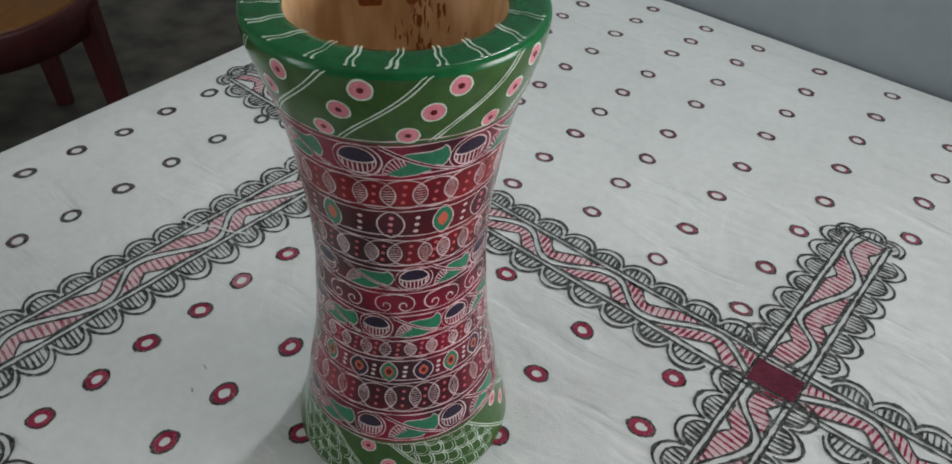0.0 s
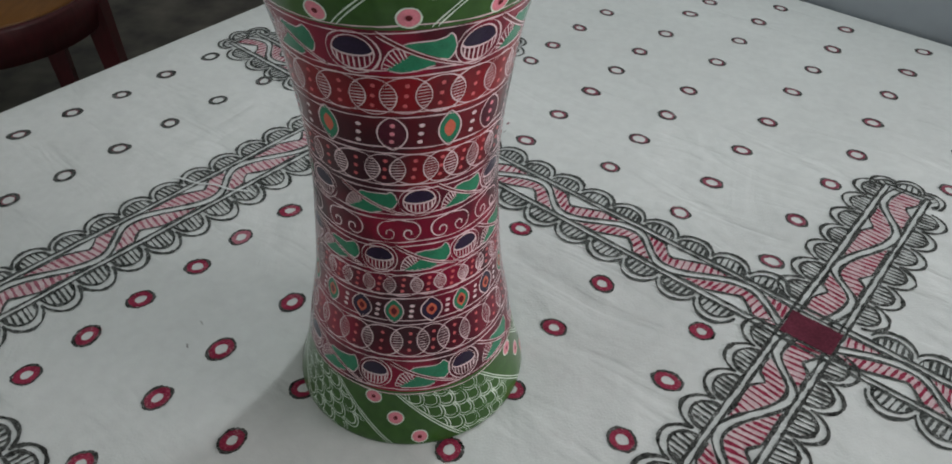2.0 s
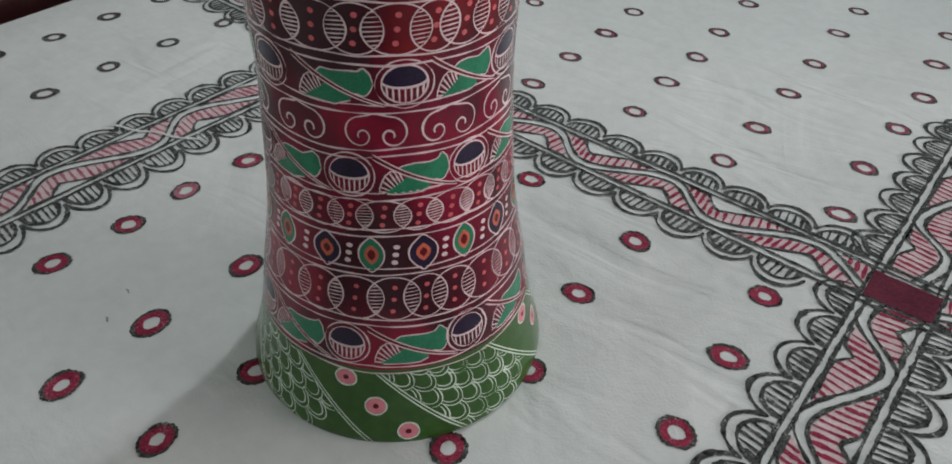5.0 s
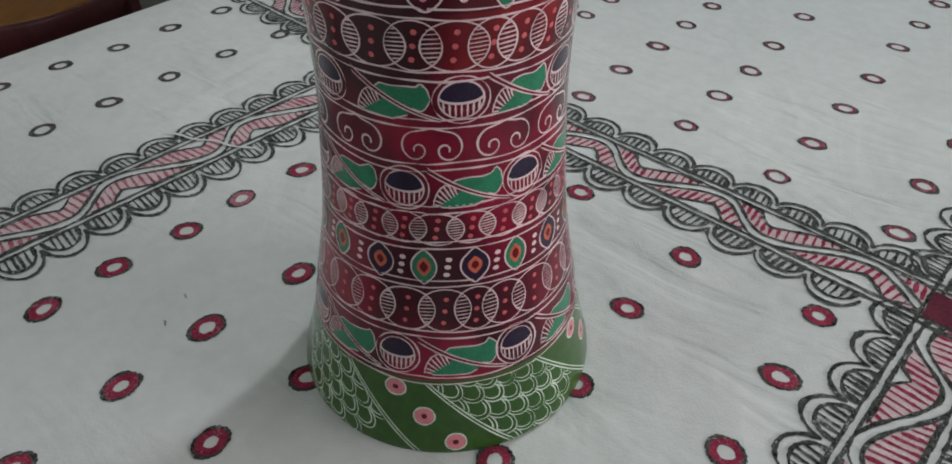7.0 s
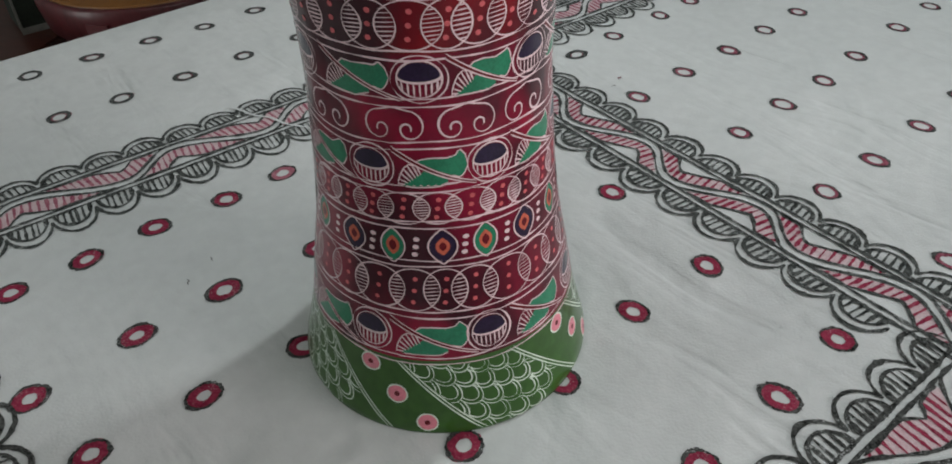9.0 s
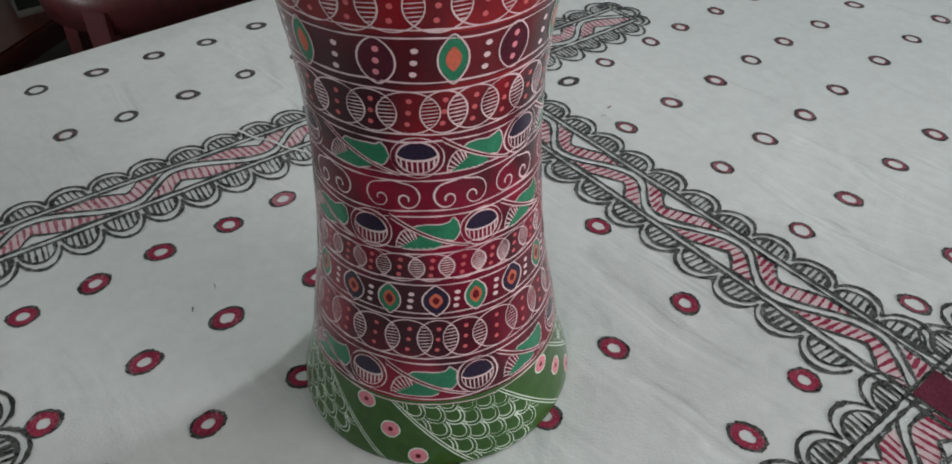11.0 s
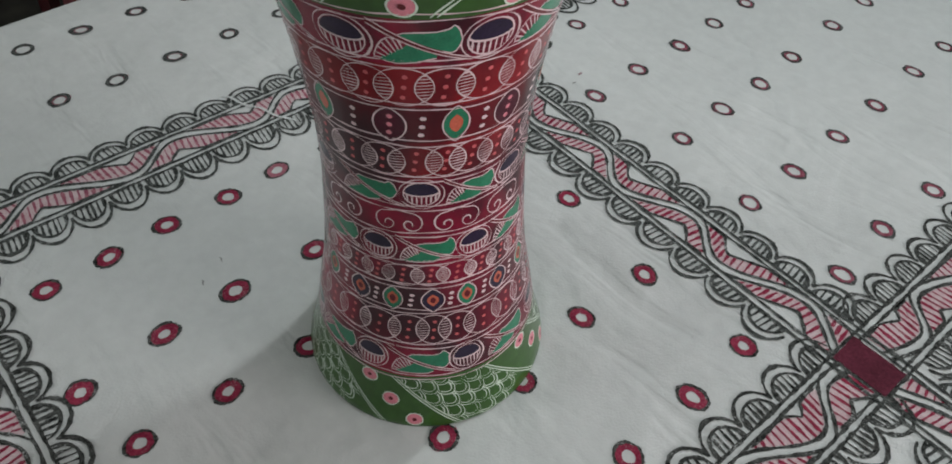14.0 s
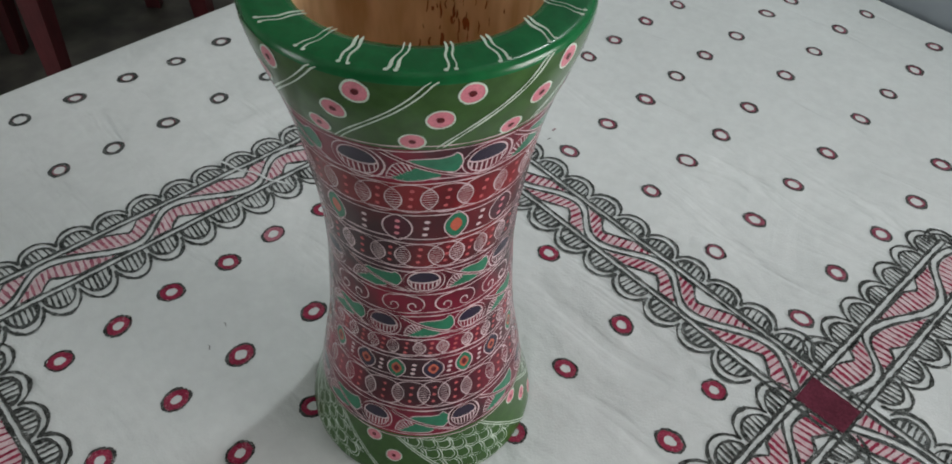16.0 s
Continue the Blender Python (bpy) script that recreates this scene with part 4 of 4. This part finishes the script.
# ---------------------------------------------------------------- stool and carton behind the table
def build_stool(x, y, seat_z, r):
    stool = tagged(new("stool"), "round maroon varnished stool with a tan plywood seat", "stool")
    stool.location = (x, y, 0)

    def turned(name, rows, mat, label="", seg=64):
        verts, faces = [], []
        for z, q in rows:
            verts += [(q * math.cos(2 * math.pi * i / seg), q * math.sin(2 * math.pi * i / seg), z) for i in range(seg)]
        for k in range(len(rows) - 1):
            for i in range(seg):
                j = (i + 1) % seg
                faces.append((k * seg + i, k * seg + j, (k + 1) * seg + j, (k + 1) * seg + i))
        faces.append(tuple(range((len(rows) - 1) * seg, len(rows) * seg)))
        return link(name, verts, faces, mat, stool, label)

    turned("seat", [(seat_z - 0.012, r - 0.004), (seat_z - 0.003, r - 0.003), (seat_z, r - 0.010)], TAN, "tan plywood seat")
    turned("seat_rim", [(seat_z - 0.08, r - 0.022), (seat_z - 0.078, r + 0.002), (seat_z - 0.03, r + 0.010), (seat_z - 0.008, r + 0.010), (seat_z - 0.002, r + 0.004), (seat_z - 0.004, r - 0.003), (seat_z - 0.03, r - 0.006)], POLISH, "maroon varnished apron ring")
    for k in range(4):
        a = radians(6 + 90 * k)
        out = Vector((math.cos(a), math.sin(a), 0))
        tang = Vector((-math.sin(a), math.cos(a), 0))
        rows, faces = [], []
        steps = 8
        for i in range(steps + 1):
            t = i / steps
            c = out * (r - 0.006 + 0.022 * t) + Vector((0, 0, (seat_z - 0.03) * (1 - t)))
            w, d = 0.028 - 0.010 * t, 0.020 - 0.006 * t
            rows += [c - tang * w - out * d, c + tang * w - out * d, c + tang * w * 0.8 + out * d, c - tang * w * 0.8 + out * d]
        for i in range(steps):
            for j in range(4):
                faces.append((i * 4 + j, i * 4 + (j + 1) % 4, i * 4 + 4 + (j + 1) % 4, i * 4 + 4 + j))
        faces += [(3, 2, 1, 0), tuple(steps * 4 + j for j in range(4))]
        link("leg", rows, faces, POLISH, stool, smooth=False)


build_stool(-1.004, 1.198, 0.40, 0.2235)


def build_bench():
    """A low varnished bench behind the stool; the carton stands on it."""
    bench = tagged(new("bench"), "low red-brown varnished wooden bench behind the stool", "bench")
    part("seat", slab((-1.85, 0.93, 0.17), (-1.33, 1.60, 0.20), 0.006), BENCH_WOOD, bench)
    for x in (-1.82, -1.41):
        for y in (0.96, 1.52):
            part("leg", slab((x, y, 0), (x + 0.045, y + 0.045, 0.17), 0.003), BENCH_WOOD, bench)
    part("apron", slab((-1.775, 0.97, 0.12), (-1.41, 0.99, 0.17), 0.002), BENCH_WOOD, bench)
    part("apron", slab((-1.39, 1.005, 0.12), (-1.37, 1.52, 0.17), 0.002), BENCH_WOOD, bench)


def build_carton(x, y, z):
    box = tagged(new("carton"), "small dark green carton with pale edges on a low bench", "box")
    box.matrix_world = pose(x, y, z, 0, 0, 52)
    part("body", slab((0.001, 0.001, 0), (0.095, 0.134, 0.18), 0.002), BOX_GREEN, box)
    part("edge_strip", slab((-0.001, -0.001, 0.016), (0.005, 0.004, 0.18), 0.001), BOX_EDGE, box, "pale grey upright edge strip")
    part("edge_strip", slab((0.0, -0.001, 0.0), (0.096, 0.004, 0.016), 0.001), BOX_EDGE, box, "pale grey bottom edge strip")


build_bench()
build_carton(-1.418, 1.21, 0.20)
